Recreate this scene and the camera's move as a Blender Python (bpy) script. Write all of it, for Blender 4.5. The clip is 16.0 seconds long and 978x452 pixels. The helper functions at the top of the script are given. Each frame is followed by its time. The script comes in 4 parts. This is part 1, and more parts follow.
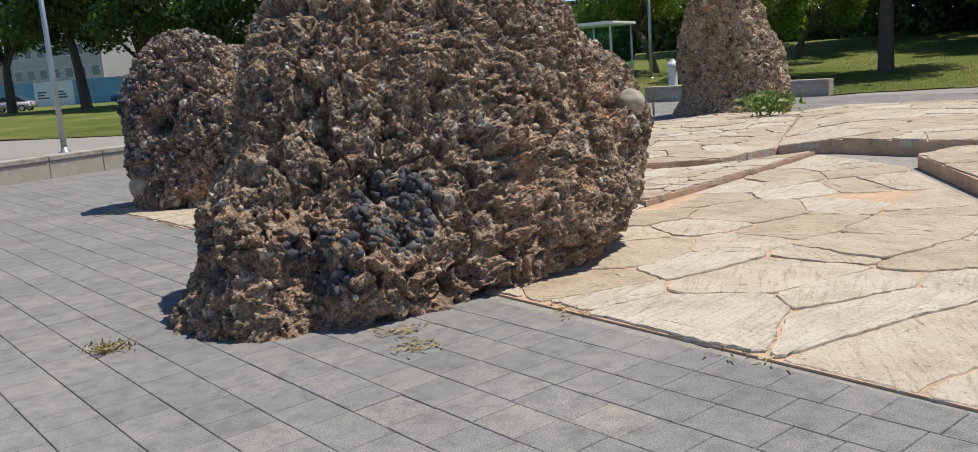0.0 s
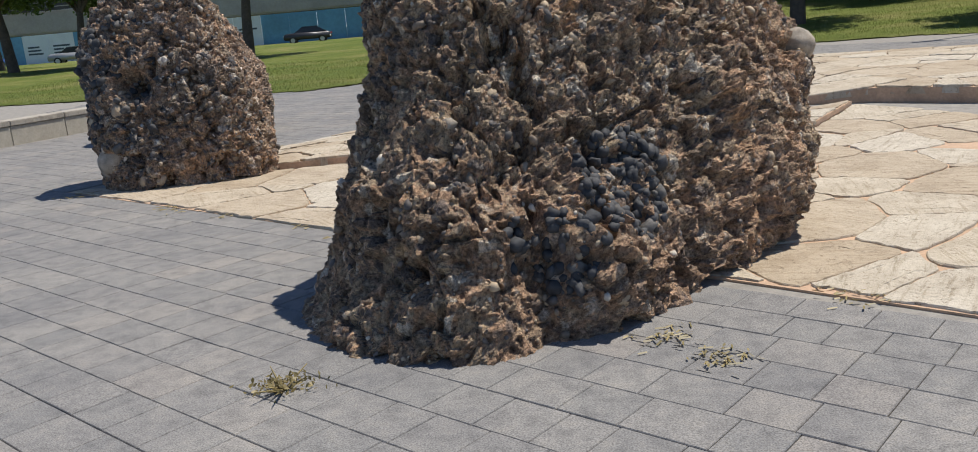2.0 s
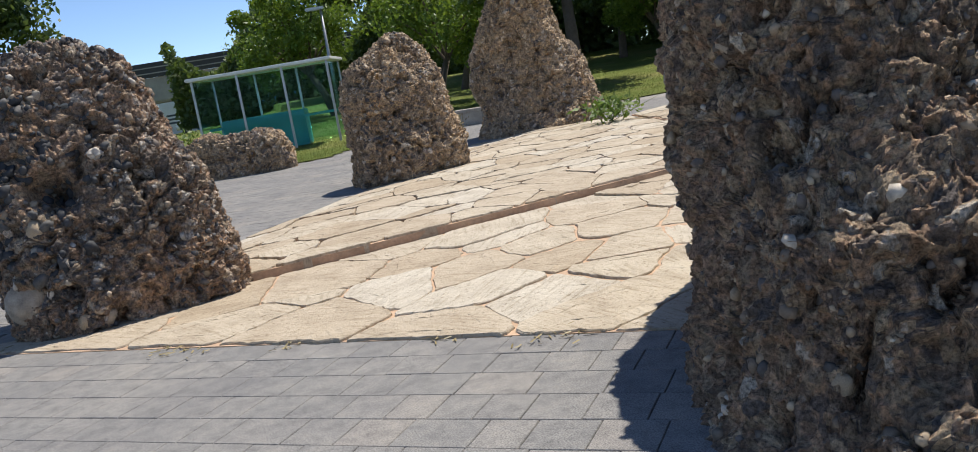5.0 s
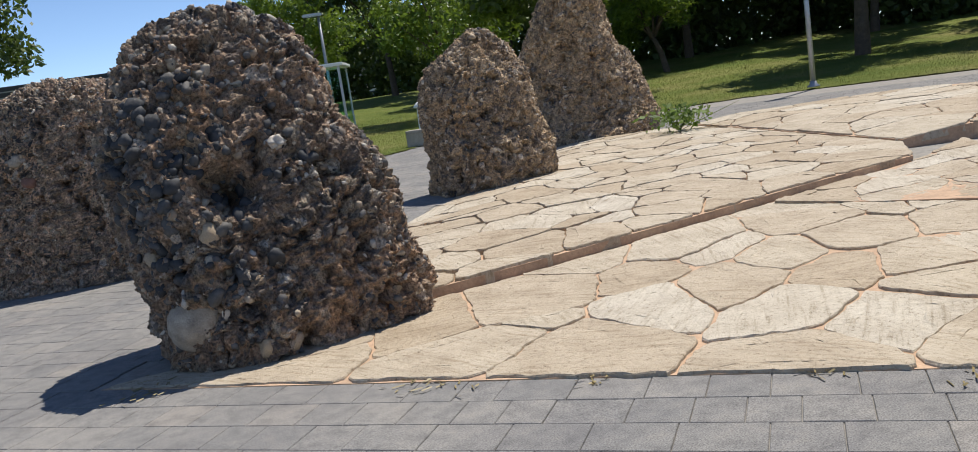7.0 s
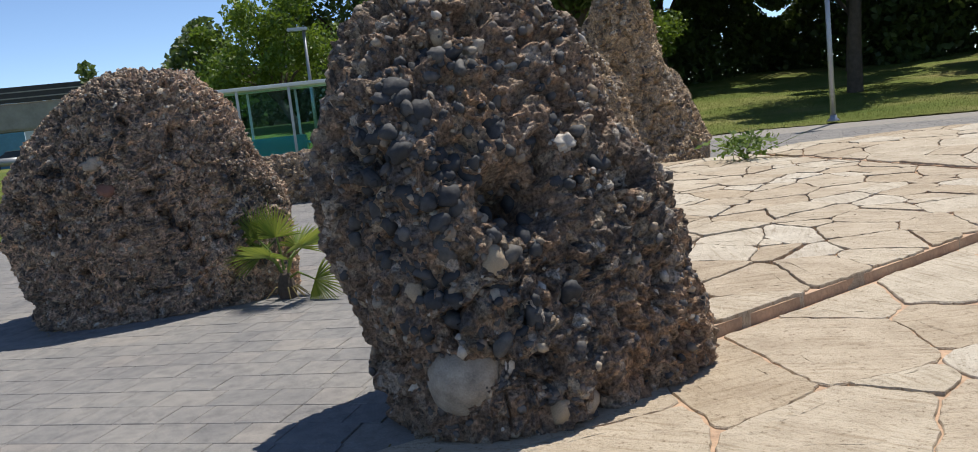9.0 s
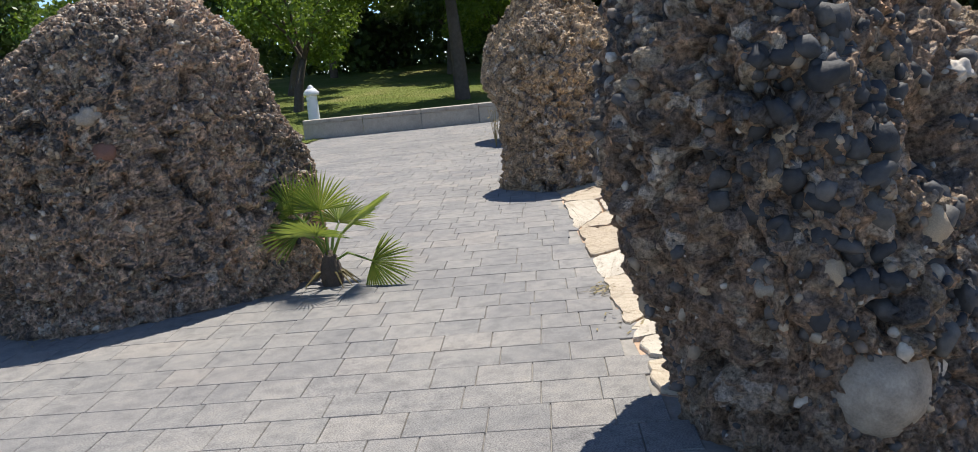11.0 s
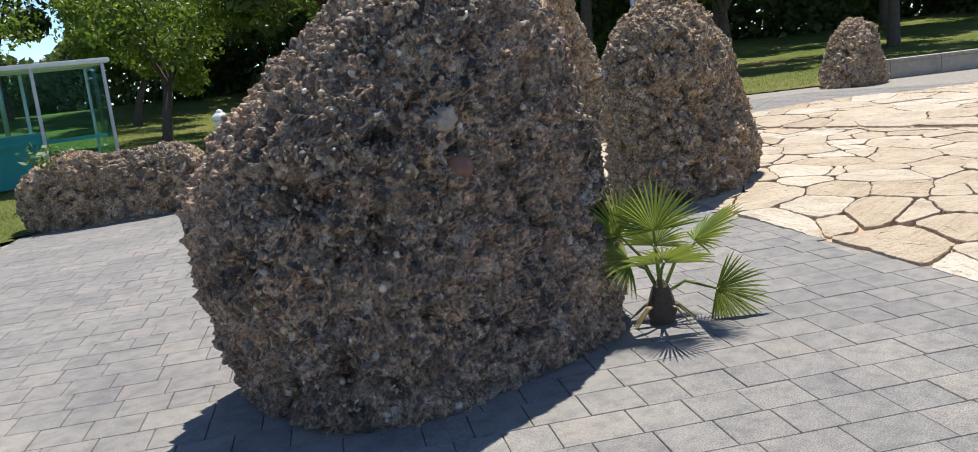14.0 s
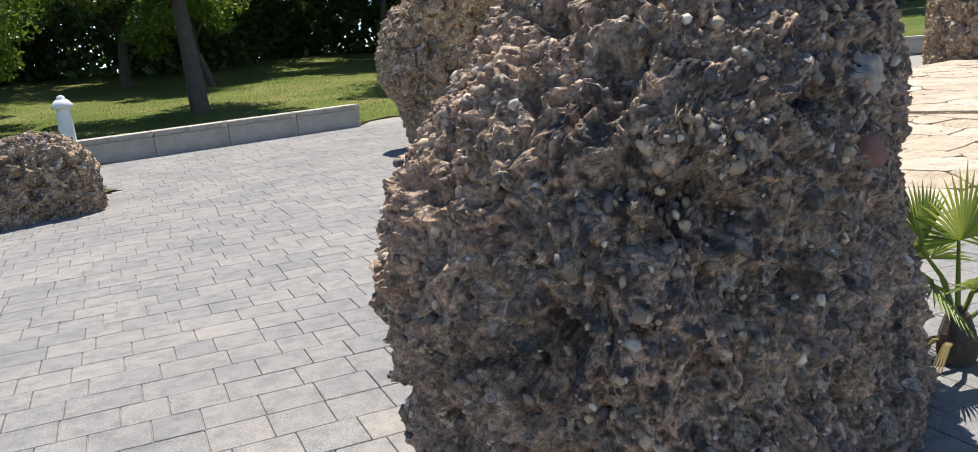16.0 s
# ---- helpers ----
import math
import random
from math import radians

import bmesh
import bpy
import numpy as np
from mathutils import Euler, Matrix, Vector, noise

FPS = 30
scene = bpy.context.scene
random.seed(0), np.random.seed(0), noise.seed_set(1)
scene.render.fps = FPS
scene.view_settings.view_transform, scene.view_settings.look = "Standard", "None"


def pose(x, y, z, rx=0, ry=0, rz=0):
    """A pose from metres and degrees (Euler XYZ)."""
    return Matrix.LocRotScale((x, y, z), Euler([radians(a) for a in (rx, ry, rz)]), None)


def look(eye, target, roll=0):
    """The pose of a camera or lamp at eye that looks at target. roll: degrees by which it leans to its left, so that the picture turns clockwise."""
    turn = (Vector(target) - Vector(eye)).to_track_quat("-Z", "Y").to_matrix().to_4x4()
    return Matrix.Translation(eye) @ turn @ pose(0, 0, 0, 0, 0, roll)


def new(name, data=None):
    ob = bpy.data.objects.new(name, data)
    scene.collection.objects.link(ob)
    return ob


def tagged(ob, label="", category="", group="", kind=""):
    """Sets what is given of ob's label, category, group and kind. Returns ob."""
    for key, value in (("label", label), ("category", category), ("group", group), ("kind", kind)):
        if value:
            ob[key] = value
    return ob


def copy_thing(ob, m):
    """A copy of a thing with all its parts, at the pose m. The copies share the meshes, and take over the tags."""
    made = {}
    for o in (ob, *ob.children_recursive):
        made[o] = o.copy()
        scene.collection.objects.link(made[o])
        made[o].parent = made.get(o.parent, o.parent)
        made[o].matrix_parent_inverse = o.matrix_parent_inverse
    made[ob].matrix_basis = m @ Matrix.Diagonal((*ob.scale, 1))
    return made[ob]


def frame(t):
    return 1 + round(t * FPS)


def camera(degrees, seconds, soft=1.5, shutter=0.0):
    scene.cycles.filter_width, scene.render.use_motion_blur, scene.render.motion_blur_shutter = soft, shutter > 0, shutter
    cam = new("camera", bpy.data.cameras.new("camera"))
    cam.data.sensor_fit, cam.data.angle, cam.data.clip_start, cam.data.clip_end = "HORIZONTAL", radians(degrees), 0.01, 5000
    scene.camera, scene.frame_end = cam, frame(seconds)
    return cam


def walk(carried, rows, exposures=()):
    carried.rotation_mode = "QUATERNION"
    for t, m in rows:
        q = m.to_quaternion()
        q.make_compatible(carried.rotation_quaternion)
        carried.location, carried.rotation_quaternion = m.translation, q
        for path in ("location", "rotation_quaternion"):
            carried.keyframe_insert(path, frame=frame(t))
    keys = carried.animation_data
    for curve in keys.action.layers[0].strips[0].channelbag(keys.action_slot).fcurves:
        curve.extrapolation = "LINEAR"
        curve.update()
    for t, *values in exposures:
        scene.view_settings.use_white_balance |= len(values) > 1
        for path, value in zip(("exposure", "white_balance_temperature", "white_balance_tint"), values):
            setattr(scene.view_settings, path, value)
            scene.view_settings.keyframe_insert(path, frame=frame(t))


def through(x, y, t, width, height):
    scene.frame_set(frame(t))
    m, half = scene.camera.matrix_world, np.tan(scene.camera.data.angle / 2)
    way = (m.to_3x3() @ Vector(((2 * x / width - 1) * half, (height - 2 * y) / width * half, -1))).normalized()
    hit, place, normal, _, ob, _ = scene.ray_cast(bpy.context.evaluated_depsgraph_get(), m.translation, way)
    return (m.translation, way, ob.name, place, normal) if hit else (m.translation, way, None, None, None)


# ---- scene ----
cam = camera(57.8, 16.0, soft=0.9)
PATH = [
    (0, look((1.791, -0.799, 1.501), (1.394, 1.128, 1.144), -4.2)),
    (0.5, look((1.282, -0.605, 1.538), (0.878, 1.314, 1.147), -4.3)),
    (1, look((0.755, -0.324, 1.5), (0.362, 1.592, 1.082), -4.3)),
    (1.5, look((0.176, -0.086, 1.475), (-0.067, 1.851, 1.04), -3.4)),
    (2, look((-0.336, 0.178, 1.492), (-0.442, 2.121, 1.029), -4.9)),
    (2.5, look((-0.924, 0.53, 1.473), (-1.041, 2.467, 0.99), -7.3)),
    (3, look((-1.416, 0.771, 1.467), (-1.505, 2.728, 1.066), -7.9)),
    (3.5, look((-1.883, 1.123, 1.418), (-1.916, 3.079, 1.003), -8.2)),
    (4, look((-2.382, 1.406, 1.406), (-2.322, 3.366, 1.013), -8.8)),
    (4.2, look((-2.522, 1.512, 1.431), (-2.346, 3.468, 1.051), -9.0)),
    (6.3, look((-4.061, 3.186, 1.448), (-3.43, 5.057, 1.132), -9.4)),
    (6.5, look((-4.242, 3.323, 1.468), (-3.615, 5.195, 1.153), -9.2)),
    (7, look((-4.63, 3.73, 1.486), (-4.013, 5.605, 1.166), -8.5)),
    (7.5, look((-5.069, 4.204, 1.48), (-4.464, 6.086, 1.172), -4.8)),
    (8, look((-5.408, 4.625, 1.5), (-4.806, 6.506, 1.185), -4.8)),
    (8.5, look((-5.757, 5.136, 1.502), (-5.149, 7.017, 1.2), -5.5)),
    (9, look((-6.093, 5.607, 1.541), (-5.327, 7.434, 1.265), -6.3)),
    (9.5, look((-6.414, 6.147, 1.506), (-5.659, 7.972, 1.193), -7.4)),
    (10, look((-6.762, 6.679, 1.511), (-6.005, 8.496, 1.159), -6.7)),
    (10.2, look((-6.863, 6.859, 1.511), (-6.03, 8.641, 1.15), -6.3)),
    (12.3, look((-8.353, 9.141, 1.54), (-6.893, 10.455, 1.162), -6.1)),
    (12.5, look((-8.454, 9.321, 1.57), (-6.937, 10.568, 1.19), -6.5)),
    (13, look((-8.693, 9.841, 1.573), (-7.149, 11.066, 1.238), -7.5)),
    (13.5, look((-9.028, 10.401, 1.573), (-7.555, 11.715, 1.25), -7.6)),
    (14, look((-9.198, 10.898, 1.624), (-7.733, 12.211, 1.263), -6.5)),
    (14.5, look((-9.281, 11.525, 1.624), (-7.834, 12.848, 1.23), -6.5)),
    (15, look((-9.274, 12.172, 1.639), (-7.731, 13.374, 1.222), -5.8)),
    (15.5, look((-9.074, 12.829, 1.621), (-7.424, 13.879, 1.205), -5.9)),
    (16, look((-8.958, 13.5, 1.594), (-7.255, 14.462, 1.177), -5.5)),
]
walk(cam, PATH, [(0, 0.22), (2.5, 0.2), (4.2, 0.36), (6.3, 0.22), (8.0, 0.2), (9.0, 0.2), (10.2, 0.42), (12.3, 0.79), (13.5, 0.68), (14.5, 0.58), (16, 0.85)])

# ---- light ----
SUN_ELEV, SUN_DIR = radians(66), Vector((0.86, 0.51, 0))
world = bpy.data.worlds.new("daylight")
scene.world = world
world.use_nodes = True
wn = world.node_tree
sky = wn.nodes.new("ShaderNodeTexSky")
sky.sky_type, sky.sun_disc = "NISHITA", False
sky.sun_elevation, sky.sun_rotation = SUN_ELEV, math.atan2(SUN_DIR.x, SUN_DIR.y)
sky.air_density, sky.dust_density, sky.ozone_density = 0.8, 0.05, 3.0
sky.altitude = 3000
wn.links.new(sky.outputs[0], wn.nodes["Background"].inputs[0])
wn.nodes["Background"].inputs[1].default_value = 0.135
sun = new("sun", bpy.data.lights.new("sun", "SUN"))
sun.data.energy, sun.data.angle, sun.data.color = 4.4, radians(0.53), (1.0, 0.95, 0.87)
sun_from = Vector((SUN_DIR.x * math.cos(SUN_ELEV), SUN_DIR.y * math.cos(SUN_ELEV), math.sin(SUN_ELEV)))
sun.matrix_world = look(sun_from * 60, (0, 0, 0))


# ---- materials ----
def material(name, rough=0.8, metal=0.0):
    m = bpy.data.materials.new(name)
    m.use_nodes = True
    b = m.node_tree.nodes["Principled BSDF"]
    b.inputs["Roughness"].default_value, b.inputs["Metallic"].default_value = rough, metal
    return m, m.node_tree, b


def node(nt, kind, **inputs):
    n = nt.nodes.new(kind)
    for k, v in inputs.items():
        n.inputs[k].default_value = v
    return n


def ramp(nt, fac, stops, mode="LINEAR"):
    r = nt.nodes.new("ShaderNodeValToRGB")
    r.color_ramp.interpolation = mode
    e = r.color_ramp.elements
    while len(e) < len(stops):
        e.new(0.5)
    for el, (p, c) in zip(e, stops):
        el.position, el.color = p, (*c, 1)
    nt.links.new(fac, r.inputs[0])
    return r.outputs[0]


def mix(nt, fac, a, b, mode="MIX"):
    n = nt.nodes.new("ShaderNodeMix")
    n.data_type, n.blend_type = "RGBA", mode
    for sock, v in ((n.inputs[0], fac), (n.inputs[6], a), (n.inputs[7], b)):
        if isinstance(v, (int, float)):
            sock.default_value = v
        elif isinstance(v, tuple):
            sock.default_value = (*v, 1)
        else:
            nt.links.new(v, sock)
    return n.outputs[2]


def grain(nt, scale, detail=6.0, rough=0.6, coords=None):
    n = node(nt, "ShaderNodeTexNoise", Scale=scale, Detail=detail, Roughness=rough)
    c = coords or nt.nodes.new("ShaderNodeTexCoord").outputs["Object"]
    nt.links.new(c, n.inputs["Vector"])
    return n.outputs["Fac"]


def bump(nt, b, height, strength, distance):
    n = node(nt, "ShaderNodeBump", Strength=strength, Distance=distance)
    nt.links.new(height, n.inputs["Height"])
    nt.links.new(n.outputs[0], b.inputs["Normal"])


def attribute(nt, name):
    n = nt.nodes.new("ShaderNodeAttribute")
    n.attribute_name = name
    return n.outputs["Fac"]


def world_coords(nt):
    return nt.nodes.new("ShaderNodeNewGeometry").outputs["Position"]


def plain(name, colour, rough=0.7, metal=0.0, spread=0.25, scale=6.0, relief=0.0):
    """A surface with grain and stains at two scales."""
    m, nt, b = material(name, rough, metal)
    lo, hi = tuple(c * (1 - spread) for c in colour), tuple(min(1, c * (1 + spread)) for c in colour)
    a = ramp(nt, grain(nt, scale), [(0.3, lo), (0.7, hi)])
    col = mix(nt, 0.35, a, ramp(nt, grain(nt, scale * 9, 3), [(0.3, lo), (0.7, hi)]))
    nt.links.new(col, b.inputs["Base Color"])
    if relief:
        bump(nt, b, grain(nt, scale * 6), 0.5, relief)
    return m


def rock_material(name, matrix, tones):
    """Conglomerate: sandy cement with pebbles of many tones."""
    m, nt, b = material(name, 0.9)
    b.inputs["Specular IOR Level"].default_value = 0.25
    peb = ramp(nt, attribute(nt, "tone"), tones, "CONSTANT")
    fine = nt.nodes.new("ShaderNodeTexVoronoi")
    fine.inputs["Scale"].default_value = 34
    nt.links.new(nt.nodes.new("ShaderNodeTexCoord").outputs["Object"], fine.inputs["Vector"])
    grit = ramp(nt, fine.outputs["Color"], [(0.0, tuple(c * 0.35 for c in matrix)), (0.35, tuple(c * 0.7 for c in matrix)), (0.7, matrix), (0.95, tuple(min(1, c * 1.7) for c in matrix))])
    patch = ramp(nt, grain(nt, 1.3, 4), [(0.36, tuple(c * 0.6 for c in matrix)), (0.56, matrix), (0.72, (matrix[0] * 1.5, matrix[1] * 1.3, matrix[2] * 1.0))])
    cement = mix(nt, 0.55, grit, patch)
    col = mix(nt, attribute(nt, "cobble"), cement, peb)
    dust = ramp(nt, grain(nt, 14, 8, 0.7), [(0.3, (0.40, 0.38, 0.37)), (0.52, (1, 1, 1)), (0.75, (1.6, 1.55, 1.45))])
    speck = ramp(nt, grain(nt, 52, 5, 0.75), [(0.32, (0.30, 0.28, 0.27)), (0.47, (0.95, 0.93, 0.9)), (0.62, (1.5, 1.45, 1.38))])
    col = mix(nt, 1.0, mix(nt, 1.0, col, dust, "MULTIPLY"), speck, "MULTIPLY")
    nt.links.new(col, b.inputs["Base Color"])
    h = mix(nt, 0.5, fine.outputs["Distance"], grain(nt, 60, 6, 0.7))
    bump(nt, b, mix(nt, 0.4, h, grain(nt, 26, 6, 0.75)), 1.0, 0.07)
    return m


DARK_TONES = [(0.0, (0.07, 0.07, 0.075)), (0.2, (0.115, 0.108, 0.105)), (0.4, (0.19, 0.155, 0.13)), (0.55, (0.30, 0.24, 0.18)), (0.70, (0.13, 0.125, 0.125)), (0.82, (0.42, 0.35, 0.27)), (0.93, (0.55, 0.50, 0.44))]
TAN_TONES = [(0.0, (0.10, 0.09, 0.085)), (0.2, (0.21, 0.165, 0.125)), (0.4, (0.34, 0.26, 0.18)), (0.6, (0.15, 0.13, 0.12)), (0.75, (0.46, 0.36, 0.25)), (0.92, (0.56, 0.50, 0.42))]
ROCK_DARK = rock_material("grey_conglomerate", (0.42, 0.295, 0.21), DARK_TONES)
ROCK_FINE = rock_material("brown_grey_conglomerate", (0.68, 0.49, 0.36), [(p, tuple(0.85 * a for a in c)) for p, c in DARK_TONES])
ROCK_TAN = rock_material("brown_conglomerate", (0.44, 0.295, 0.20), TAN_TONES)
ROCK_FAR = rock_material("tan_conglomerate", (0.54, 0.40, 0.26), [(p, tuple(1.15 * a for a in c)) for p, c in TAN_TONES])


def pebble_material(name, tones):
    m, nt, b = material(name, 0.75)
    g = nt.nodes.new("ShaderNodeNewGeometry")
    col = ramp(nt, g.outputs["Random Per Island"], tones, "CONSTANT")
    dust = ramp(nt, grain(nt, 22, 6), [(0.3, (0.55, 0.55, 0.55)), (0.7, (1.35, 1.3, 1.22))])
    nt.links.new(mix(nt, 1.0, col, dust, "MULTIPLY"), b.inputs["Base Color"])
    bump(nt, b, grain(nt, 70, 5), 0.5, 0.006)
    return m


PEB_DARK = pebble_material("dark_pebbles", DARK_TONES)
PEB_TAN = pebble_material("mixed_pebbles", TAN_TONES)
PEB_BLACK = pebble_material("basalt_pebbles", [(0.0, (0.04, 0.042, 0.047)), (0.5, (0.065, 0.066, 0.07)), (0.85, (0.11, 0.105, 0.10))])
COBBLE_M = plain("pale_cobble", (0.35, 0.295, 0.23), 0.85, 0, 0.45, 12, 0.01)
RED_STONE = plain("reddish_stone", (0.20, 0.10, 0.07), 0.8, 0, 0.3, 9, 0.01)
OCHRE_M = plain("ochre_cement", (0.46, 0.27, 0.09), 0.9, 0, 0.4, 12, 0.02)


def paver_material():
    m, nt, b = material("concrete_pavers", 0.85)
    b.inputs["Specular IOR Level"].default_value = 0.3
    g = nt.nodes.new("ShaderNodeNewGeometry")
    o = nt.nodes.new("ShaderNodeObjectInfo")
    r = nt.nodes.new("ShaderNodeMath")
    r.operation = "ADD"
    nt.links.new(g.outputs["Random Per Island"], r.inputs[0])
    nt.links.new(o.outputs["Random"], r.inputs[1])
    f = nt.nodes.new("ShaderNodeMath")
    f.operation = "FRACT"
    nt.links.new(r.outputs[0], f.inputs[0])
    base = ramp(nt, f.outputs[0], [(0.0, (0.215, 0.210, 0.203)), (0.45, (0.232, 0.224, 0.214)), (0.85, (0.248, 0.238, 0.225)), (1.0, (0.268, 0.250, 0.230))])
    p = world_coords(nt)
    speck = ramp(nt, grain(nt, 140, 2, 0.5, p), [(0.32, (0.62, 0.62, 0.62)), (0.5, (1, 1, 1)), (0.68, (1.3, 1.3, 1.3))])
    stain = ramp(nt, grain(nt, 1.1, 5, 0.6, p), [(0.3, (0.82, 0.82, 0.84)), (0.6, (1.05, 1.04, 1.02)), (0.8, (1.14, 1.1, 1.05))])
    blot = ramp(nt, grain(nt, 9, 6, 0.7, p), [(0.34, (0.74, 0.74, 0.75)), (0.52, (1.0, 1.0, 1.0)), (0.72, (1.16, 1.13, 1.08))])
    nt.links.new(mix(nt, 1.0, mix(nt, 1.0, mix(nt, 1.0, base, speck, "MULTIPLY"), stain, "MULTIPLY"), blot, "MULTIPLY"), b.inputs["Base Color"])
    bump(nt, b, grain(nt, 160, 3, 0.6, p), 0.35, 0.004)
    return m


PAVER_M = paver_material()


def flag_material():
    m, nt, b = material("limestone_flags", 0.8)
    b.inputs["Specular IOR Level"].default_value = 0.25
    o = nt.nodes.new("ShaderNodeObjectInfo")
    base = ramp(nt, o.outputs["Random"], [(0.0, (0.44, 0.365, 0.27)), (0.35, (0.49, 0.42, 0.325)), (0.7, (0.525, 0.465, 0.37)), (1.0, (0.56, 0.515, 0.435))])
    p = world_coords(nt)
    stain = ramp(nt, grain(nt, 2.6, 8, 0.65, p), [(0.3, (0.80, 0.76, 0.72)), (0.55, (1.02, 1.0, 0.98)), (0.8, (1.12, 1.12, 1.12))])
    pit = ramp(nt, grain(nt, 34, 6, 0.7, p), [(0.30, (0.42, 0.37, 0.31)), (0.43, (0.97, 0.97, 0.96)), (0.7, (1.06, 1.06, 1.06))])
    turn = nt.nodes.new("ShaderNodeVectorRotate")
    turn.rotation_type = "Z_AXIS"
    spin = nt.nodes.new("ShaderNodeMath")
    spin.operation = "MULTIPLY"
    spin.inputs[1].default_value = 2.4
    nt.links.new(o.outputs["Random"], spin.inputs[0])
    nt.links.new(spin.outputs[0], turn.inputs["Angle"])
    nt.links.new(p, turn.inputs["Vector"])
    long = nt.nodes.new("ShaderNodeMapping")
    long.inputs["Scale"].default_value = (2.5, 26, 4)
    nt.links.new(turn.outputs[0], long.inputs["Vector"])
    streak = grain(nt, 1.0, 6, 0.7, long.outputs[0])
    vein = ramp(nt, streak, [(0.33, (0.70, 0.66, 0.60)), (0.47, (0.99, 0.98, 0.97)), (0.7, (1.06, 1.06, 1.06))])
    nt.links.new(mix(nt, 1.0, mix(nt, 1.0, mix(nt, 1.0, base, stain, "MULTIPLY"), pit, "MULTIPLY"), vein, "MULTIPLY"), b.inputs["Base Color"])
    bump(nt, b, mix(nt, 0.4, grain(nt, 12, 8, 0.65, p), grain(nt, 60, 4, 0.6, p)), 0.9, 0.03)
    return m


FLAG_M = flag_material()
SAND_M = plain("sandy_mortar", (0.50, 0.34, 0.225), 0.95, 0, 0.3, 4, 0.02)
BED_M = plain("joint_sand", (0.27, 0.25, 0.22), 0.95, 0, 0.35, 8, 0.0)
CONC_M = plain("pale_concrete", (0.40, 0.36, 0.29), 0.85, 0, 0.25, 3, 0.01)
CAP_M = plain("weathered_cap_stone", (0.38, 0.34, 0.28), 0.85, 0, 0.5, 7, 0.01)
STEEL_M = plain("galvanised_steel", (0.42, 0.43, 0.44), 0.4, 0.7, 0.1, 4)
WHITE_M = plain("white_paint", (0.74, 0.74, 0.72), 0.5, 0, 0.06, 3)
BARK_M = plain("bark", (0.10, 0.075, 0.055), 0.95, 0, 0.4, 9, 0.03)
TYRE_M = plain("tyre_rubber", (0.02, 0.02, 0.022), 0.8, 0, 0.2, 9)
DARKGLASS_M = plain("dark_car_glass", (0.02, 0.025, 0.03), 0.08, 0, 0.2, 3)
BRIDGE_M = plain("bridge_concrete", (0.34, 0.31, 0.27), 0.9, 0, 0.2, 0.5)
BRIDGE_DARK = plain("dark_parapet", (0.05, 0.045, 0.045), 0.7, 0, 0.3, 0.7)
HOARD_M = plain("blue_hoarding", (0.10, 0.27, 0.42), 0.5, 0, 0.25, 0.35)
HOARD_W = plain("white_hoarding", (0.62, 0.66, 0.70), 0.5, 0, 0.1, 0.6)
TEAL_M = plain("teal_panel", (0.05, 0.30, 0.30), 0.4, 0, 0.15, 1.5)
INK_M = plain("sign_ink", (0.05, 0.07, 0.10), 0.6, 0, 0.1, 3)
RED_M = plain("red_cloth", (0.55, 0.04, 0.04), 0.7, 0, 0.1, 3)


def leaf_material(name, lo, hi, through=0.35):
    m, nt, b = material(name, 0.5)
    g = nt.nodes.new("ShaderNodeNewGeometry")
    col = ramp(nt, g.outputs["Random Per Island"], [(0.0, lo), (1.0, hi)])
    nt.links.new(col, b.inputs["Base Color"])
    t = nt.nodes.new("ShaderNodeBsdfTranslucent")
    nt.links.new(mix(nt, 0.5, col, (hi[0] * 1.6, hi[1] * 1.5, hi[2])), t.inputs[0])
    s = nt.nodes.new("ShaderNodeMixShader")
    s.inputs[0].default_value = through
    nt.links.new(b.outputs[0], s.inputs[1])
    nt.links.new(t.outputs[0], s.inputs[2])
    nt.links.new(s.outputs[0], nt.nodes["Material Output"].inputs["Surface"])
    return m


LEAF_DARK = leaf_material("dark_leaves", (0.04, 0.07, 0.022), (0.12, 0.175, 0.045))
LEAF_MID = leaf_material("green_leaves", (0.06, 0.12, 0.015), (0.17, 0.25, 0.035))
LEAF_PALM = leaf_material("palm_leaves", (0.10, 0.19, 0.04), (0.30, 0.35, 0.08), 0.35)
LEAF_DRY = leaf_material("dry_stems", (0.16, 0.13, 0.05), (0.36, 0.28, 0.12), 0.2)
GRASS_BLADE = leaf_material("grass_blades", (0.07, 0.11, 0.02), (0.22, 0.24, 0.06), 0.3)


def lawn_material():
    m, nt, b = material("lawn", 0.95)
    b.inputs["Specular IOR Level"].default_value = 0.1
    p = world_coords(nt)
    a = ramp(nt, grain(nt, 0.22, 6, 0.65, p), [(0.32, (0.11, 0.15, 0.035)), (0.5, (0.16, 0.19, 0.05)), (0.66, (0.25, 0.235, 0.09)), (0.8, (0.30, 0.24, 0.13))])
    c = ramp(nt, grain(nt, 18, 5, 0.7, p), [(0.3, (0.55, 0.58, 0.5)), (0.7, (1.35, 1.35, 1.3))])
    nt.links.new(mix(nt, 1.0, a, c, "MULTIPLY"), b.inputs["Base Color"])
    bump(nt, b, grain(nt, 40, 4, 0.7, p), 1.0, 0.06)
    return m


LAWN_M = lawn_material()


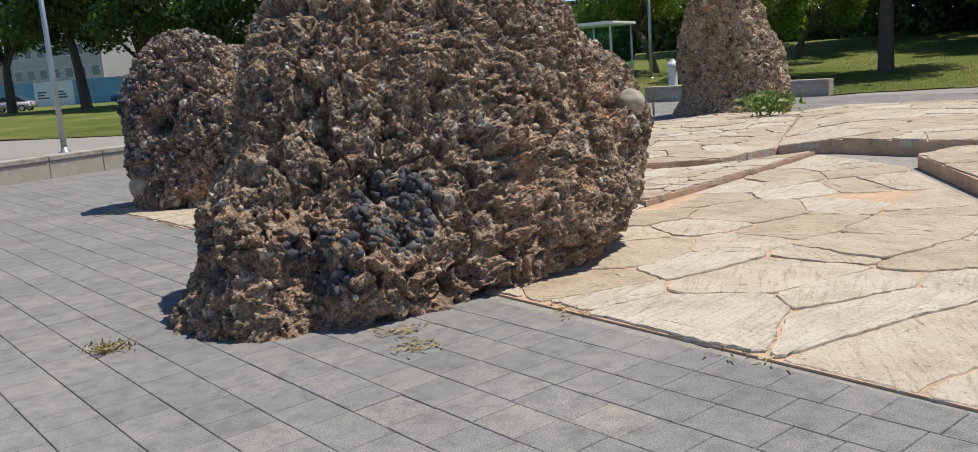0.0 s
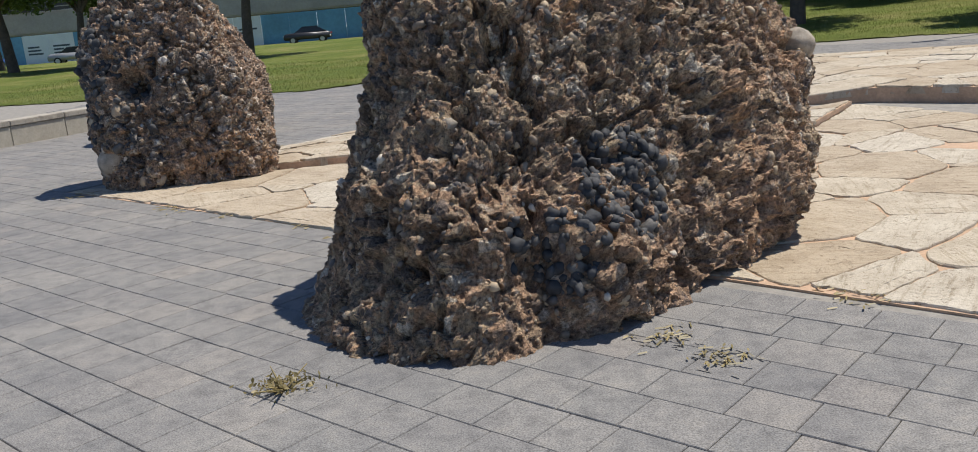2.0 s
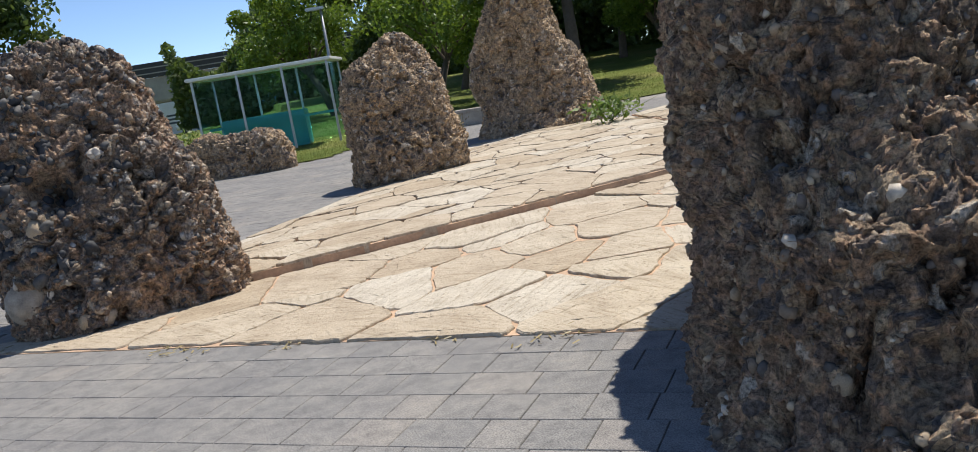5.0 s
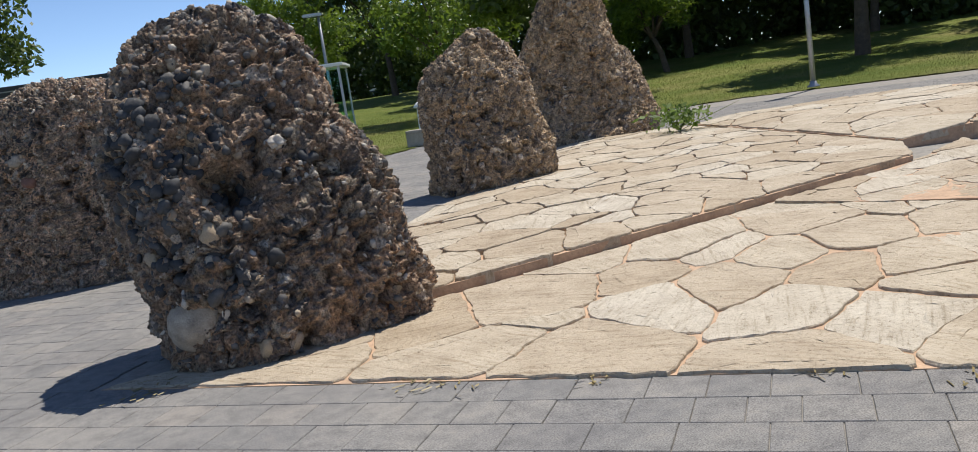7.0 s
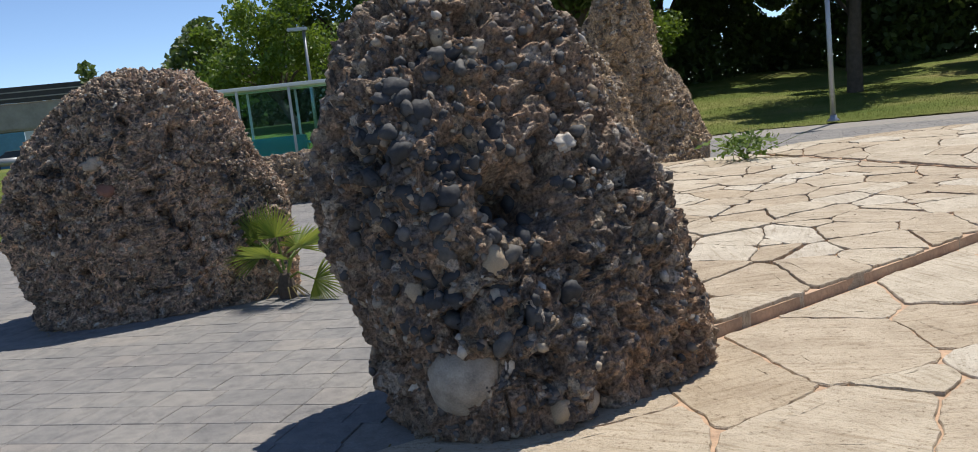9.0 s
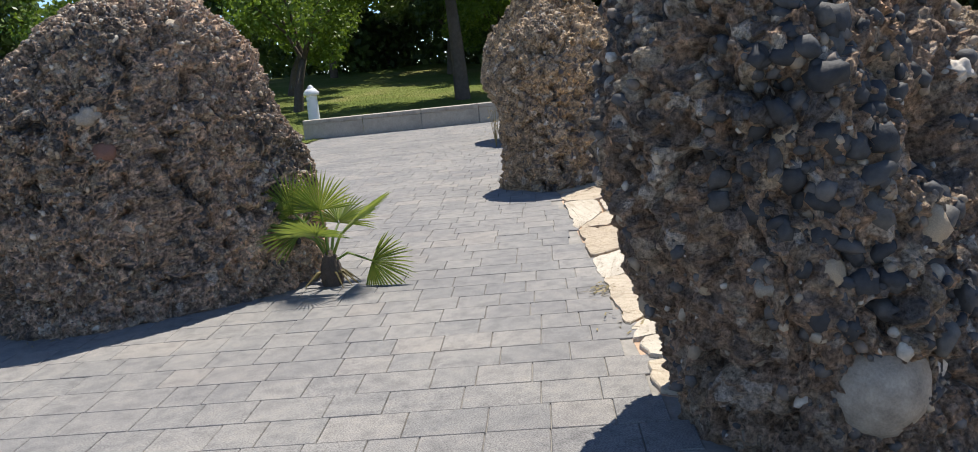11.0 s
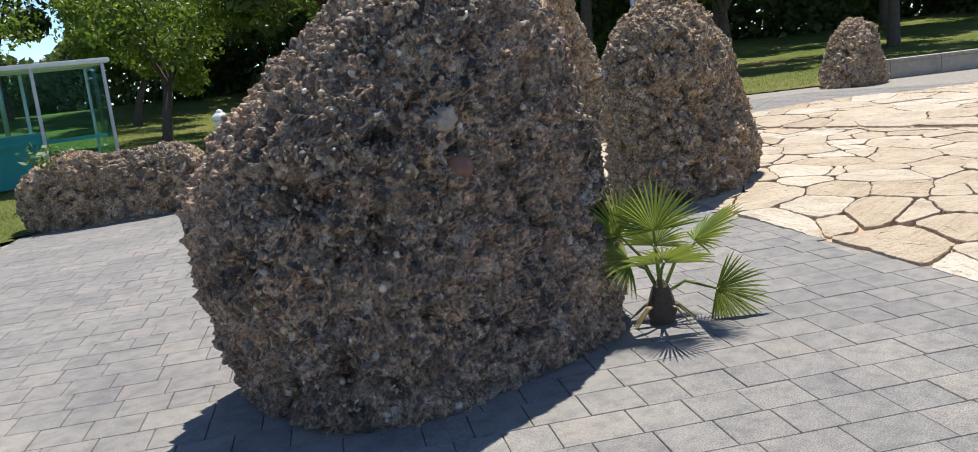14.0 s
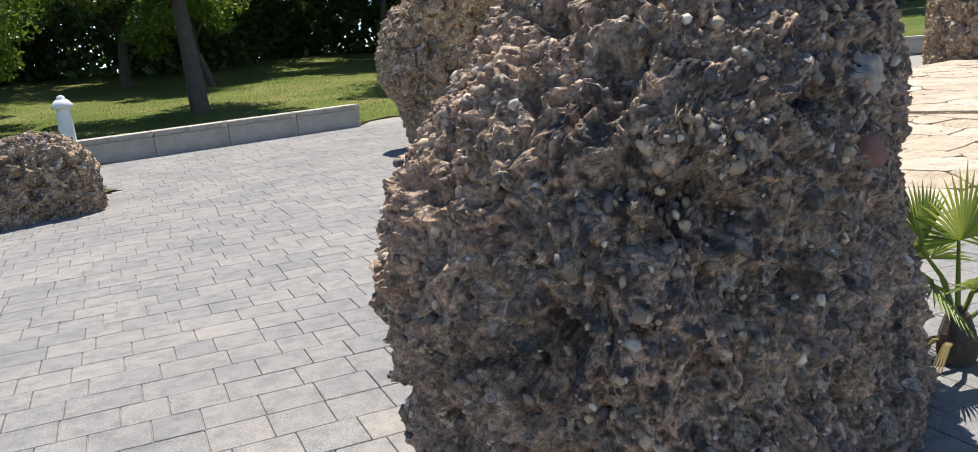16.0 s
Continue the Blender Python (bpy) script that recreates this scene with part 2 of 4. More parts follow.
def glass_material():
    m, nt, b = material("tinted_glass", 0.03)
    b.inputs["Base Color"].default_value = (0.62, 0.88, 0.85, 1)
    b.inputs["Transmission Weight"].default_value = 1.0
    b.inputs["IOR"].default_value = 1.1
    return m


GLASS_M = glass_material()


# ---- mesh helpers ----
def part(name, bm, mat, parent=None, label="", smooth=False):
    me = bpy.data.meshes.new(name)
    bm.to_mesh(me)
    bm.free()
    me.materials.append(mat)
    if smooth:
        me.polygons.foreach_set("use_smooth", [True] * len(me.polygons))
    ob = new(name, me)
    ob.parent = parent
    return tagged(ob, label)


def raw(name, verts, faces, mat, parent=None, smooth=False):
    me = bpy.data.meshes.new(name)
    verts = np.asarray(verts, np.float32)
    faces = np.asarray(faces, np.int32)
    k = faces.shape[1]
    me.vertices.add(len(verts))
    me.vertices.foreach_set("co", verts.ravel())
    me.loops.add(faces.size)
    me.loops.foreach_set("vertex_index", faces.ravel())
    me.polygons.add(len(faces))
    me.polygons.foreach_set("loop_start", np.arange(0, faces.size, k, dtype=np.int32))
    me.polygons.foreach_set("use_smooth", np.full(len(faces), smooth, bool))
    me.update(calc_edges=True)
    me.materials.append(mat)
    ob = new(name, me)
    ob.parent = parent
    return ob


def thing(name, at, label, category, group="", kind=""):
    ob = new(name)
    ob.matrix_world = at if isinstance(at, Matrix) else Matrix.Translation(at)
    ob.empty_display_size = 0.2
    return tagged(ob, label, category, group, kind)


def box(bm, x0, x1, y0, y1, z0, z1, bevel=0.0):
    geo = bmesh.ops.create_cube(bm, size=1)
    for v in geo["verts"]:
        v.co = Vector(((x0 + x1) / 2 + v.co.x * (x1 - x0), (y0 + y1) / 2 + v.co.y * (y1 - y0), (z0 + z1) / 2 + v.co.z * (z1 - z0)))
    if bevel:
        edges = list({e for v in geo["verts"] for e in v.link_edges})
        bmesh.ops.bevel(bm, geom=edges, offset=bevel, segments=2, affect="EDGES")
    return bm


def boxed(*a, bevel=0.0):
    return box(bmesh.new(), *a, bevel=bevel)


def lathe(profile, n=20):
    """A turned shape from (radius, height) pairs."""
    bm = bmesh.new()
    rings = [[bm.verts.new((r * math.cos(2 * math.pi * i / n), r * math.sin(2 * math.pi * i / n), z)) for i in range(n)] for r, z in profile]
    for a, b in zip(rings, rings[1:]):
        for i in range(n):
            bm.faces.new((a[i], a[(i + 1) % n], b[(i + 1) % n], b[i]))
    bm.faces.new(rings[-1])
    bm.faces.new(rings[0][::-1])
    return bm


def tube(bm, points, radii, n=8):
    rings = []
    for i, p in enumerate(points):
        p = Vector(p)
        d = (Vector(points[min(i + 1, len(points) - 1)]) - Vector(points[max(i - 1, 0)])).normalized()
        u = d.orthogonal().normalized()
        w = d.cross(u)
        rings.append([bm.verts.new(p + radii[i] * (u * math.cos(2 * math.pi * k / n) + w * math.sin(2 * math.pi * k / n))) for k in range(n)])
    for a, b in zip(rings, rings[1:]):
        best = min(range(n), key=lambda s: (a[0].co - b[s].co).length)
        for k in range(n):
            bm.faces.new((a[k], a[(k + 1) % n], b[(k + 1 + best) % n], b[(k + best) % n]))
    bm.faces.new(rings[-1])
    return bm


# ---- noise on arrays ----
def hashed(i, seed):
    h = (i[..., 0] * 374761393 + i[..., 1] * 668265263 + i[..., 2] * 2147483647 + seed * 974711) & 0xFFFFFFFF
    h = ((h ^ (h >> 13)) * 1274126177) & 0xFFFFFFFF
    h = ((h ^ (h >> 16)) * 2246822519) & 0xFFFFFFFF
    return ((h ^ (h >> 15)) & 0xFFFFFF) / float(0x1000000)


def smooth_noise(p, scale, seed=0):
    q = p * scale
    i = np.floor(q).astype(np.int64)
    f = q - i
    f = f * f * (3 - 2 * f)
    out = 0
    for dx in (0, 1):
        for dy in (0, 1):
            for dz in (0, 1):
                w = (f[:, 0] if dx else 1 - f[:, 0]) * (f[:, 1] if dy else 1 - f[:, 1]) * (f[:, 2] if dz else 1 - f[:, 2])
                out = out + w * hashed(i + np.array([dx, dy, dz]), seed)
    return out * 2 - 1


def fbm(p, scale, octaves=4, seed=0):
    return sum(smooth_noise(p, scale * 2**k, seed + 17 * k) * 0.5**k for k in range(octaves))


def cells(p, scale, seed=0):
    """Distance to the nearest and second cell centre, and that cell's own random number."""
    q = p * scale
    i = np.floor(q).astype(np.int64)
    f1 = np.full(len(p), 9.0)
    f2 = np.full(len(p), 9.0)
    own = np.zeros(len(p))
    for dx in (-1, 0, 1):
        for dy in (-1, 0, 1):
            for dz in (-1, 0, 1):
                c = i + np.array([dx, dy, dz])
                o = np.stack([hashed(c, seed + 1), hashed(c, seed + 2), hashed(c, seed + 3)], -1)
                d = np.linalg.norm(c + o - q, axis=1)
                near = d < f1
                f2 = np.where(near, f1, np.minimum(f2, d))
                own = np.where(near, hashed(c, seed + 4), own)
                f1 = np.where(near, d, f1)
    return f1, f2, own


# ---- rocks ----
def icosphere(sub):
    bm = bmesh.new()
    bmesh.ops.create_icosphere(bm, subdivisions=sub, radius=1)
    v = np.array([x.co[:] for x in bm.verts])
    f = np.array([[x.index for x in face.verts] for face in bm.faces])
    bm.free()
    return v, f


ICO1, ICO2 = icosphere(1), icosphere(2)


def pebbles(rng, places, normals, sizes, flat=0.6, ico=ICO1):
    """Many rounded stones half sunk in a surface, as one set of vertices and faces."""
    vs, fs = [], []
    v0, f0 = ico
    for k, (p, n, r) in enumerate(zip(places, normals, sizes)):
        n = Vector(n)
        a = rng.normal(size=3)
        turn = (n.to_track_quat("Z", "Y").to_matrix() @ Euler((a[0] * 0.5, a[1] * 0.5, a[2] * 3)).to_matrix())
        v = v0 * (1 + 0.16 * rng.normal(size=(len(v0), 1)).clip(-1.5, 1.5))
        v = v * np.array([r * rng.uniform(0.9, 1.35), r * rng.uniform(0.7, 1.0), r * rng.uniform(flat, 0.95)])
        vs.append(v @ np.array(turn).T + p + np.array(n) * r * rng.uniform(-0.75, -0.15))
        fs.append(f0 + k * len(v0))
    return np.concatenate(vs), np.concatenate(fs)


def rock(label, at, turn, levels, boxy, nu, nv, seed, mat, pebble_mat, rough=1.0, stones=0, size=(0.015, 0.045), hollows=(), cobble_count=0, pebble_scale=9.0, lobes=()):
    """A standing stone. levels: height, offset x, offset y, half length, half width, from the ground to the top."""
    rng = np.random.default_rng(seed)
    L = np.array(levels, float)
    s = np.linspace(0, len(L) - 1, 400)
    k = np.clip(s.astype(int), 0, len(L) - 2)
    f = (s - k)[:, None]
    prev, nxt = np.maximum(k - 1, 0), np.minimum(k + 2, len(L) - 1)
    a, b, c, d = L[prev], L[k], L[k + 1], L[nxt]
    curve = 0.5 * (2 * b + (c - a) * f + (2 * a - 5 * b + 4 * c - d) * f**2 + (3 * b - a - 3 * c + d) * f**3)
    curve[:, 3:] = np.maximum(curve[:, 3:], 0.01)
    length = np.r_[0, np.cumsum(np.linalg.norm(np.diff(curve[:, [0, 3]], axis=0), axis=1))]
    row = np.stack([np.interp(np.linspace(0, length[-1], nv), length, curve[:, j]) for j in range(5)], 1)
    th = np.linspace(0, 2 * np.pi, nu, endpoint=False)
    e = 2.0 / boxy
    cx, sy = np.sign(np.cos(th)) * np.abs(np.cos(th)) ** e, np.sign(np.sin(th)) * np.abs(np.sin(th)) ** e
    P = np.stack([row[:, 1:2] + row[:, 3:4] * cx, row[:, 2:3] + row[:, 4:5] * sy, row[:, :1] + 0 * cx], -1)
    du = np.roll(P, -1, 1) - np.roll(P, 1, 1)
    dv = np.gradient(P, axis=0)
    N = np.cross(du, dv)
    N /= np.linalg.norm(N, axis=-1, keepdims=True) + 1e-9
    p, n = P.reshape(-1, 3), N.reshape(-1, 3)
    q = p + 31.7 * seed
    d = rough * (0.075 * fbm(q, 0.9, 2, seed) + 0.075 * fbm(q, 2.4, 3, seed + 5))
    crack = 1 - np.abs(fbm(q, 2.0, 3, seed + 9))
    d -= rough * 0.07 * np.clip(crack - 0.9, 0, 1) / 0.1
    p1 = p + n * d[:, None]
    warp = 0.03 * np.stack([smooth_noise(q, 11, seed + j) for j in (40, 41, 42)], -1)
    f1, f2, own = cells(p1 + warp, pebble_scale, seed)
    g1, g2, own2 = cells(p1 + warp, pebble_scale * 2.1, seed + 50)
    rich = np.clip(0.5 + 1.3 * fbm(q, 1.3, 3, seed + 90), 0, 1)
    big = np.clip((f2 - f1) * 2.6, 0, 1) * (own > 0.62 - 0.35 * rich)
    small = np.clip((g2 - g1) * 2.4, 0, 1) * (own2 > 0.6 - 0.4 * rich)
    stone = np.clip(np.maximum(big, small) * 2.0, 0, 1)
    # spongy cement: sharp ridges with holes between them
    ridge = lambda k, o: 1 - 2 * np.abs(smooth_noise(q + warp, k, seed + o))
    sponge = 0.024 * ridge(7, 61) + 0.026 * ridge(15, 62) + 0.020 * ridge(29, 63)
    pit = np.clip(fbm(q + warp, 8.0, 3, seed + 70) - 0.25, 0, 1)
    amount = 12.0 / pebble_scale
    d += amount * ((0.030 * np.sqrt(big) + 0.018 * np.sqrt(small)) * (0.45 + 0.55 * rich) - 0.018) + sponge * (1 - 0.6 * stone) - 0.20 * pit * (1 - 0.4 * stone) - 0.012 + 0.010 * fbm(q, 34, 2, seed + 80)
    ct, st = math.cos(radians(turn)), math.sin(radians(turn))
    inner = lambda x, y, z: np.array([(x - at[0]) * ct + (y - at[1]) * st, -(x - at[0]) * st + (y - at[1]) * ct, z])
    for hx, hy, hz, hr, hd in hollows:
        far = np.linalg.norm(p - inner(hx, hy, hz), axis=1) / hr
        d -= hd * np.exp(-(far**2) * 1.5)
    for hx, hy, hz, hr, hd in lobes:
        far = np.linalg.norm(p - inner(hx, hy, hz), axis=1) / hr
        d += hd * np.exp(-(far**2) * 1.2)
    jag = np.stack([fbm(q, 8.5, 3, seed + j) for j in (140, 141, 142)], -1) * (0.017 * np.clip(p[:, 2:] / 0.2, 0, 1))
    p2 = p + n * d[:, None] + jag
    p2[:, 2] = np.maximum(p2[:, 2], -0.02)
    low = np.clip(p[:, 2] / 0.12, 0, 1)
    p2[:, 2] = p2[:, 2] * low + (p[:, 2] - 0.02) * (1 - low)
    i = np.arange(nv - 1)[:, None] * nu
    j = np.arange(nu)[None]
    quads = np.stack([i + j, i + (j + 1) % nu, i + nu + (j + 1) % nu, i + nu + j], -1).reshape(-1, 4)
    top = thing("standing_stone", pose(*at, 0, 0, turn), label, "boulder", "ring of standing stones")
    body = raw("rock_body", p2, quads, mat, top)
    for name, value in (("tone", np.where(big > 0.15, own, own2)), ("cobble", np.clip(np.maximum(big * 2.4, small * 1.8) - 0.2, 0, 1) * (0.55 + 0.45 * rich))):
        body.data.attributes.new(name, "FLOAT", "POINT").data.foreach_set("value", value.astype(np.float32))
    ok = np.where((p[:, 2] > 0.04) & (n[:, 2] > -0.6))[0]
    if stones:
        pick = rng.choice(ok, stones, replace=False)
        r = size[0] + (size[1] - size[0]) * rng.random(stones) ** 2.6
        v, fc = pebbles(rng, p2[pick], n[pick], r)
        tagged(raw("pebbles", v, fc, pebble_mat, top, True), "grey and tan pebbles set in sandy cement", kind="stuff")
    shapes = []
    for k in range(4):
        v, fc = pebbles(rng, np.zeros((1, 3)), [(0, 0, 1)], [1.0], 0.6, ICO2)
        shapes.append((v, fc))
    meshes = {}
    for k, idx in enumerate(rng.choice(ok, cobble_count, replace=False) if cobble_count else ()):
        key = (k % 4, k % 12)
        if key not in meshes:
            ob = raw("cobble", *shapes[k % 4], (COBBLE_M if k % 12 == 0 else PEB_TAN if k % 2 else PEB_DARK), top, True)
            meshes[key] = ob.data
        else:
            ob = new("cobble", meshes[key])
            ob.parent = top
        q4 = Vector(n[idx]).to_track_quat("Z", "Y")
        sc = rng.uniform(0.03, 0.075) * (1 if k % 3 == 0 else 0.8)
        ob.matrix_basis = Matrix.LocRotScale(Vector(p2[idx] - n[idx] * sc * 0.45), q4, (sc, sc, sc))
    return top, p2, n, rng


def inset(top, name, p, r, mat, label, squash=0.8, seed=1, jag=0.10):
    """A single large stone set in the face of a rock."""
    rng = np.random.default_rng(seed)
    v, f = icosphere(4)
    d = 1 + jag * fbm(v + seed, 1.4, 3, seed) + 0.02 * fbm(v, 9, 2, seed)
    ob = raw(name, v * d[:, None] * np.array([r, r * 0.9, r * squash]), f, mat, top, True)
    ob.location = top.matrix_world.inverted() @ Vector(p)
    return tagged(ob, label)


# ---- the standing stones ----
stone_a, pa, na, ra = rock("huge rugged brown conglomerate boulder studded with dark pebbles", (-0.08, 5.60, 0), 48,
    [(0, -0.28, -0.1, 1.70, 1.01), (0.3, 0.02, -0.1, 1.76, 0.98), (0.7, 0.26, -0.01, 1.86, 0.94), (1.1, 0.47, 0.07, 1.76, 0.9), (1.7, 0.40, 0.20, 1.43, 0.76), (2.1, 0.38, 0.24, 1.12, 0.60), (2.4, 0.36, 0.22, 0.66, 0.40), (2.48, 0.36, 0.22, 0.05, 0.05)],
    2.7, 900, 330, 3, ROCK_TAN, PEB_TAN, 0.95, 4200, (0.008, 0.034), [(-0.75, 4.0, 0.92, 0.26, 0.26), (-0.35, 4.1, 0.92, 0.26, 0.26), (0.0, 4.25, 1.02, 0.16, 0.14), (-0.28, 3.98, 0.40, 0.17, 0.24), (0.05, 4.3, 1.33, 0.14, 0.2), (1.2, 5.2, 1.3, 0.16, 0.2), (-1.25, 4.6, 1.25, 0.2, 0.1)], 110, 14.0,
    [(-0.75, 3.85, 0.42, 0.34, 0.16), (0.1, 4.15, 0.62, 0.30, 0.16), (0.0, 4.1, 0.30, 0.22, 0.10), (0.5, 4.7, 1.5, 0.4, 0.08)])
inset(stone_a, "set_boulder", (1.52, 6.40, 1.12), 0.13, COBBLE_M, "smooth pale round stone", 0.9, 4)
stone_b, pb, nb, rb = rock("tall dark grey conglomerate stone with coarse rounded cobbles", (-4.08, 9.74, 0), 8,
    [(0, 0.02, 0.03, 0.90, 0.60), (0.35, 0.0, 0.08, 0.92, 0.66), (0.9, -0.10, 0.18, 0.88, 0.66), (1.35, -0.21, 0.23, 0.79, 0.57), (1.8, -0.21, 0.28, 0.60, 0.43), (2.05, -0.17, 0.3, 0.44, 0.3), (2.15, -0.17, 0.3, 0.24, 0.16), (2.17, -0.17, 0.3, 0.03, 0.03)],
    2.8, 700, 310, 7, ROCK_DARK, PEB_DARK, 0.6, 3000, (0.010, 0.040), [(-4.37, 9.30, 1.12, 0.15, 0.42), (-4.40, 9.28, 1.02, 0.09, 0.16)], 120, 10.5)
inset(stone_b, "set_boulder", (-4.73, 9.33, 0.30), 0.185, COBBLE_M, "large smooth pale round stone", 0.95, 8, 0.05)
for w, (x, y, z, r) in enumerate([(-4.72, 9.66, 1.69, 0.085), (-4.42, 9.60, 1.80, 0.07), (-4.06, 9.42, 1.30, 0.06), (-4.82, 9.55, 1.21, 0.06), (-4.92, 9.48, 0.70, 0.05), (-4.25, 9.62, 1.72, 0.07)]):
    inset(stone_b, "cobble", (x, y, z), r, COBBLE_M if w not in (2, 5) else PEB_DARK, "pale grey angular cobble", 0.8, 20 + w, 0.45)
stone_c, pc, nc, rc = rock("broad dark brown conglomerate stone with fine pebbles", (-5.60, 14.50, 0), -4,
    [(0, -0.09, -0.02, 1.14, 0.80), (0.4, -0.13, 0.0, 1.20, 0.80), (0.95, -0.19, 0.0, 1.22, 0.75), (1.3, -0.22, -0.08, 1.06, 0.68), (1.7, -0.14, -0.18, 0.81, 0.54), (2.0, -0.12, -0.28, 0.53, 0.36), (2.13, -0.12, -0.3, 0.32, 0.22), (2.16, -0.12, -0.3, 0.03, 0.03)],
    2.8, 820, 320, 12, ROCK_FINE, PEB_TAN, 0.45, 9000, (0.008, 0.027), [(-6.75, 14.45, 1.08, 0.07, 0.14), (-6.5, 14.2, 0.8, 0.16, 0.07)], 30, 17.0)
inset(stone_c, "set_boulder", (-6.21, 13.80, 1.39), 0.075, COBBLE_M, "pale angular stone", 0.8, 5, 0.4)
inset(stone_c, "cobble", (-6.13, 13.80, 1.15), 0.075, RED_STONE, "smooth reddish brown cobble", 0.9, 6, 0.1)
stone_d = rock("upright tan conglomerate stone tapering to a blunt top", (-0.35, 15.40, 0), 0,
    [(0, -0.16, 0.40, 0.92, 0.74), (0.5, -0.15, 0.32, 0.87, 0.70), (1.2, -0.25, 0.33, 0.83, 0.62), (1.75, -0.2, 0.37, 0.70, 0.52), (2.1, -0.06, 0.42, 0.36, 0.3), (2.22, -0.05, 0.42, 0.2, 0.18), (2.25, -0.05, 0.42, 0.03, 0.03)],
    2.6, 360, 190, 21, ROCK_FAR, PEB_TAN, 0.8, 1800, (0.012, 0.035), (), 40, 13.0)[0]
stone_f = rock("tall tan conglomerate pillar with a narrow head", (3.0, 20.0, 0), 138,
    [(0, -0.06, -0.3, 1.34, 0.88), (0.5, -0.03, -0.5, 1.33, 0.82), (1.3, 0.22, -0.68, 1.27, 0.82), (1.9, 0.33, -0.62, 0.99, 0.82), (2.5, 0.19, -0.45, 0.67, 0.72), (3.2, -0.02, -0.2, 0.46, 0.5), (3.55, -0.1, -0.2, 0.25, 0.25), (3.6, -0.1, -0.2, 0.03, 0.03)],
    2.5, 360, 210, 31, ROCK_FAR, PEB_TAN, 0.9, 1500, (0.015, 0.045), (), 30, 12.0)[0]
stone_e = rock("long low tan boulder lying beside the lawn", (-3.10, 23.5, 0), -22,
    [(0, 0, 0, 1.34, 0.55), (0.3, 0, 0, 1.38, 0.60), (0.65, 0, 0, 1.30, 0.54), (0.86, 0, 0, 1.05, 0.42), (0.97, 0, 0, 0.7, 0.28), (0.99, 0, 0, 0.04, 0.04)],
    3.0, 340, 110, 41, ROCK_FAR, PEB_TAN, 0.85, 1000, (0.015, 0.045), (), 30, 12.0)[0]
stone_g = rock("small tan conglomerate stone before the low wall", (14.6, 19.0, 0), 0,
    [(0, -0.1, 0, 0.88, 0.74), (0.5, 0.0, 0, 0.77, 0.7), (1.0, 0.12, 0, 0.66, 0.62), (1.45, 0.25, 0, 0.5, 0.46), (1.68, 0.28, 0, 0.25, 0.22), (1.72, 0.28, 0, 0.03, 0.03)],
    2.6, 160, 90, 51, ROCK_FAR, PEB_TAN, 0.8, 300, (0.02, 0.05), (), 0, 8.0)[0]
stone_h = rock("tall brown conglomerate stone on the far paving", (13.3, 13.6, 0), 20,
    [(0, 0, 0, 1.2, 0.9), (0.6, 0, 0, 1.25, 0.95), (1.5, 0, 0, 1.1, 0.85), (2.3, 0, 0, 0.8, 0.6), (2.8, 0, 0, 0.4, 0.3), (2.85, 0, 0, 0.03, 0.03)],
    2.6, 200, 110, 61, ROCK_FAR, PEB_TAN, 0.85, 400, (0.02, 0.05), (), 0, 8.0)[0]


def cluster(top, p, n, rng, centre, radius, count, size, mat, name, label):
    """A crowd of loose-looking cobbles round one spot of a rock's face."""
    c = np.array(top.matrix_world.inverted() @ Vector(centre))
    near = np.where(np.linalg.norm(p - c, axis=1) < radius)[0]
    if len(near) < count:
        return
    pick = rng.choice(near, count, replace=False)
    r = size[0] + (size[1] - size[0]) * rng.random(count)
    v, f = pebbles(rng, p[pick], n[pick], r, 0.6, ICO2)
    tagged(raw(name, v, f, mat, top, True), label, kind="stuff")


cluster(stone_a, pa, na, ra, (0.24, 4.36, 0.74), 0.36, 150, (0.02, 0.045), PEB_BLACK, "basalt_pebbles", "smooth black basalt pebbles")
cluster(stone_a, pa, na, ra, (-0.25, 4.05, 0.45), 0.24, 50, (0.02, 0.045), PEB_BLACK, "basalt_pebbles", "smooth black basalt pebbles")
cluster(stone_a, pa, na, ra, (0.34, 4.50, 0.98), 0.24, 90, (0.02, 0.045), OCHRE_M, "ochre_cement", "rough ochre yellow cement")
cluster(stone_b, pb, nb, rb, (-4.6, 9.2, 1.2), 0.75, 190, (0.02, 0.06), PEB_BLACK, "basalt_pebbles", "smooth black basalt pebbles")


# ---- ground, lawns and paving ----
def inside(poly, x, y):
    hit = False
    for (x0, y0), (x1, y1) in zip(poly, poly[1:] + poly[:1]):
        if (y0 > y) != (y1 > y) and x < (x1 - x0) * (y - y0) / (y1 - y0) + x0:
            hit = not hit
    return hit


PLAZA = [(-24, -12), (18, -12), (19.3, 8), (18.2, 16.6), (14.9, 19.9), (10.2, 24.8), (7.2, 25.4), (6.2, 25.0), (2.2, 28.2), (-0.5, 25.0), (-1.0, 23.8), (-4.3, 23.7), (-5.9, 22.4), (-9.4, 24.2), (-12.3, 25.6), (-17, 27.2), (-24, 29)]
PLATFORM = [(0.66, 4.80), (3.08, 2.77), (6.5, 0.0), (12.0, 4.0), (12.0, 14.0), (9.44, 15.5), (8.1, 17.3), (4.75, 18.5), (2.6, 19.6), (1.5, 19.6), (0.5, 17.85), (-1.41, 15.0), (-4.74, 10.35), (-5.35, 9.42), (-1.26, 6.17)]


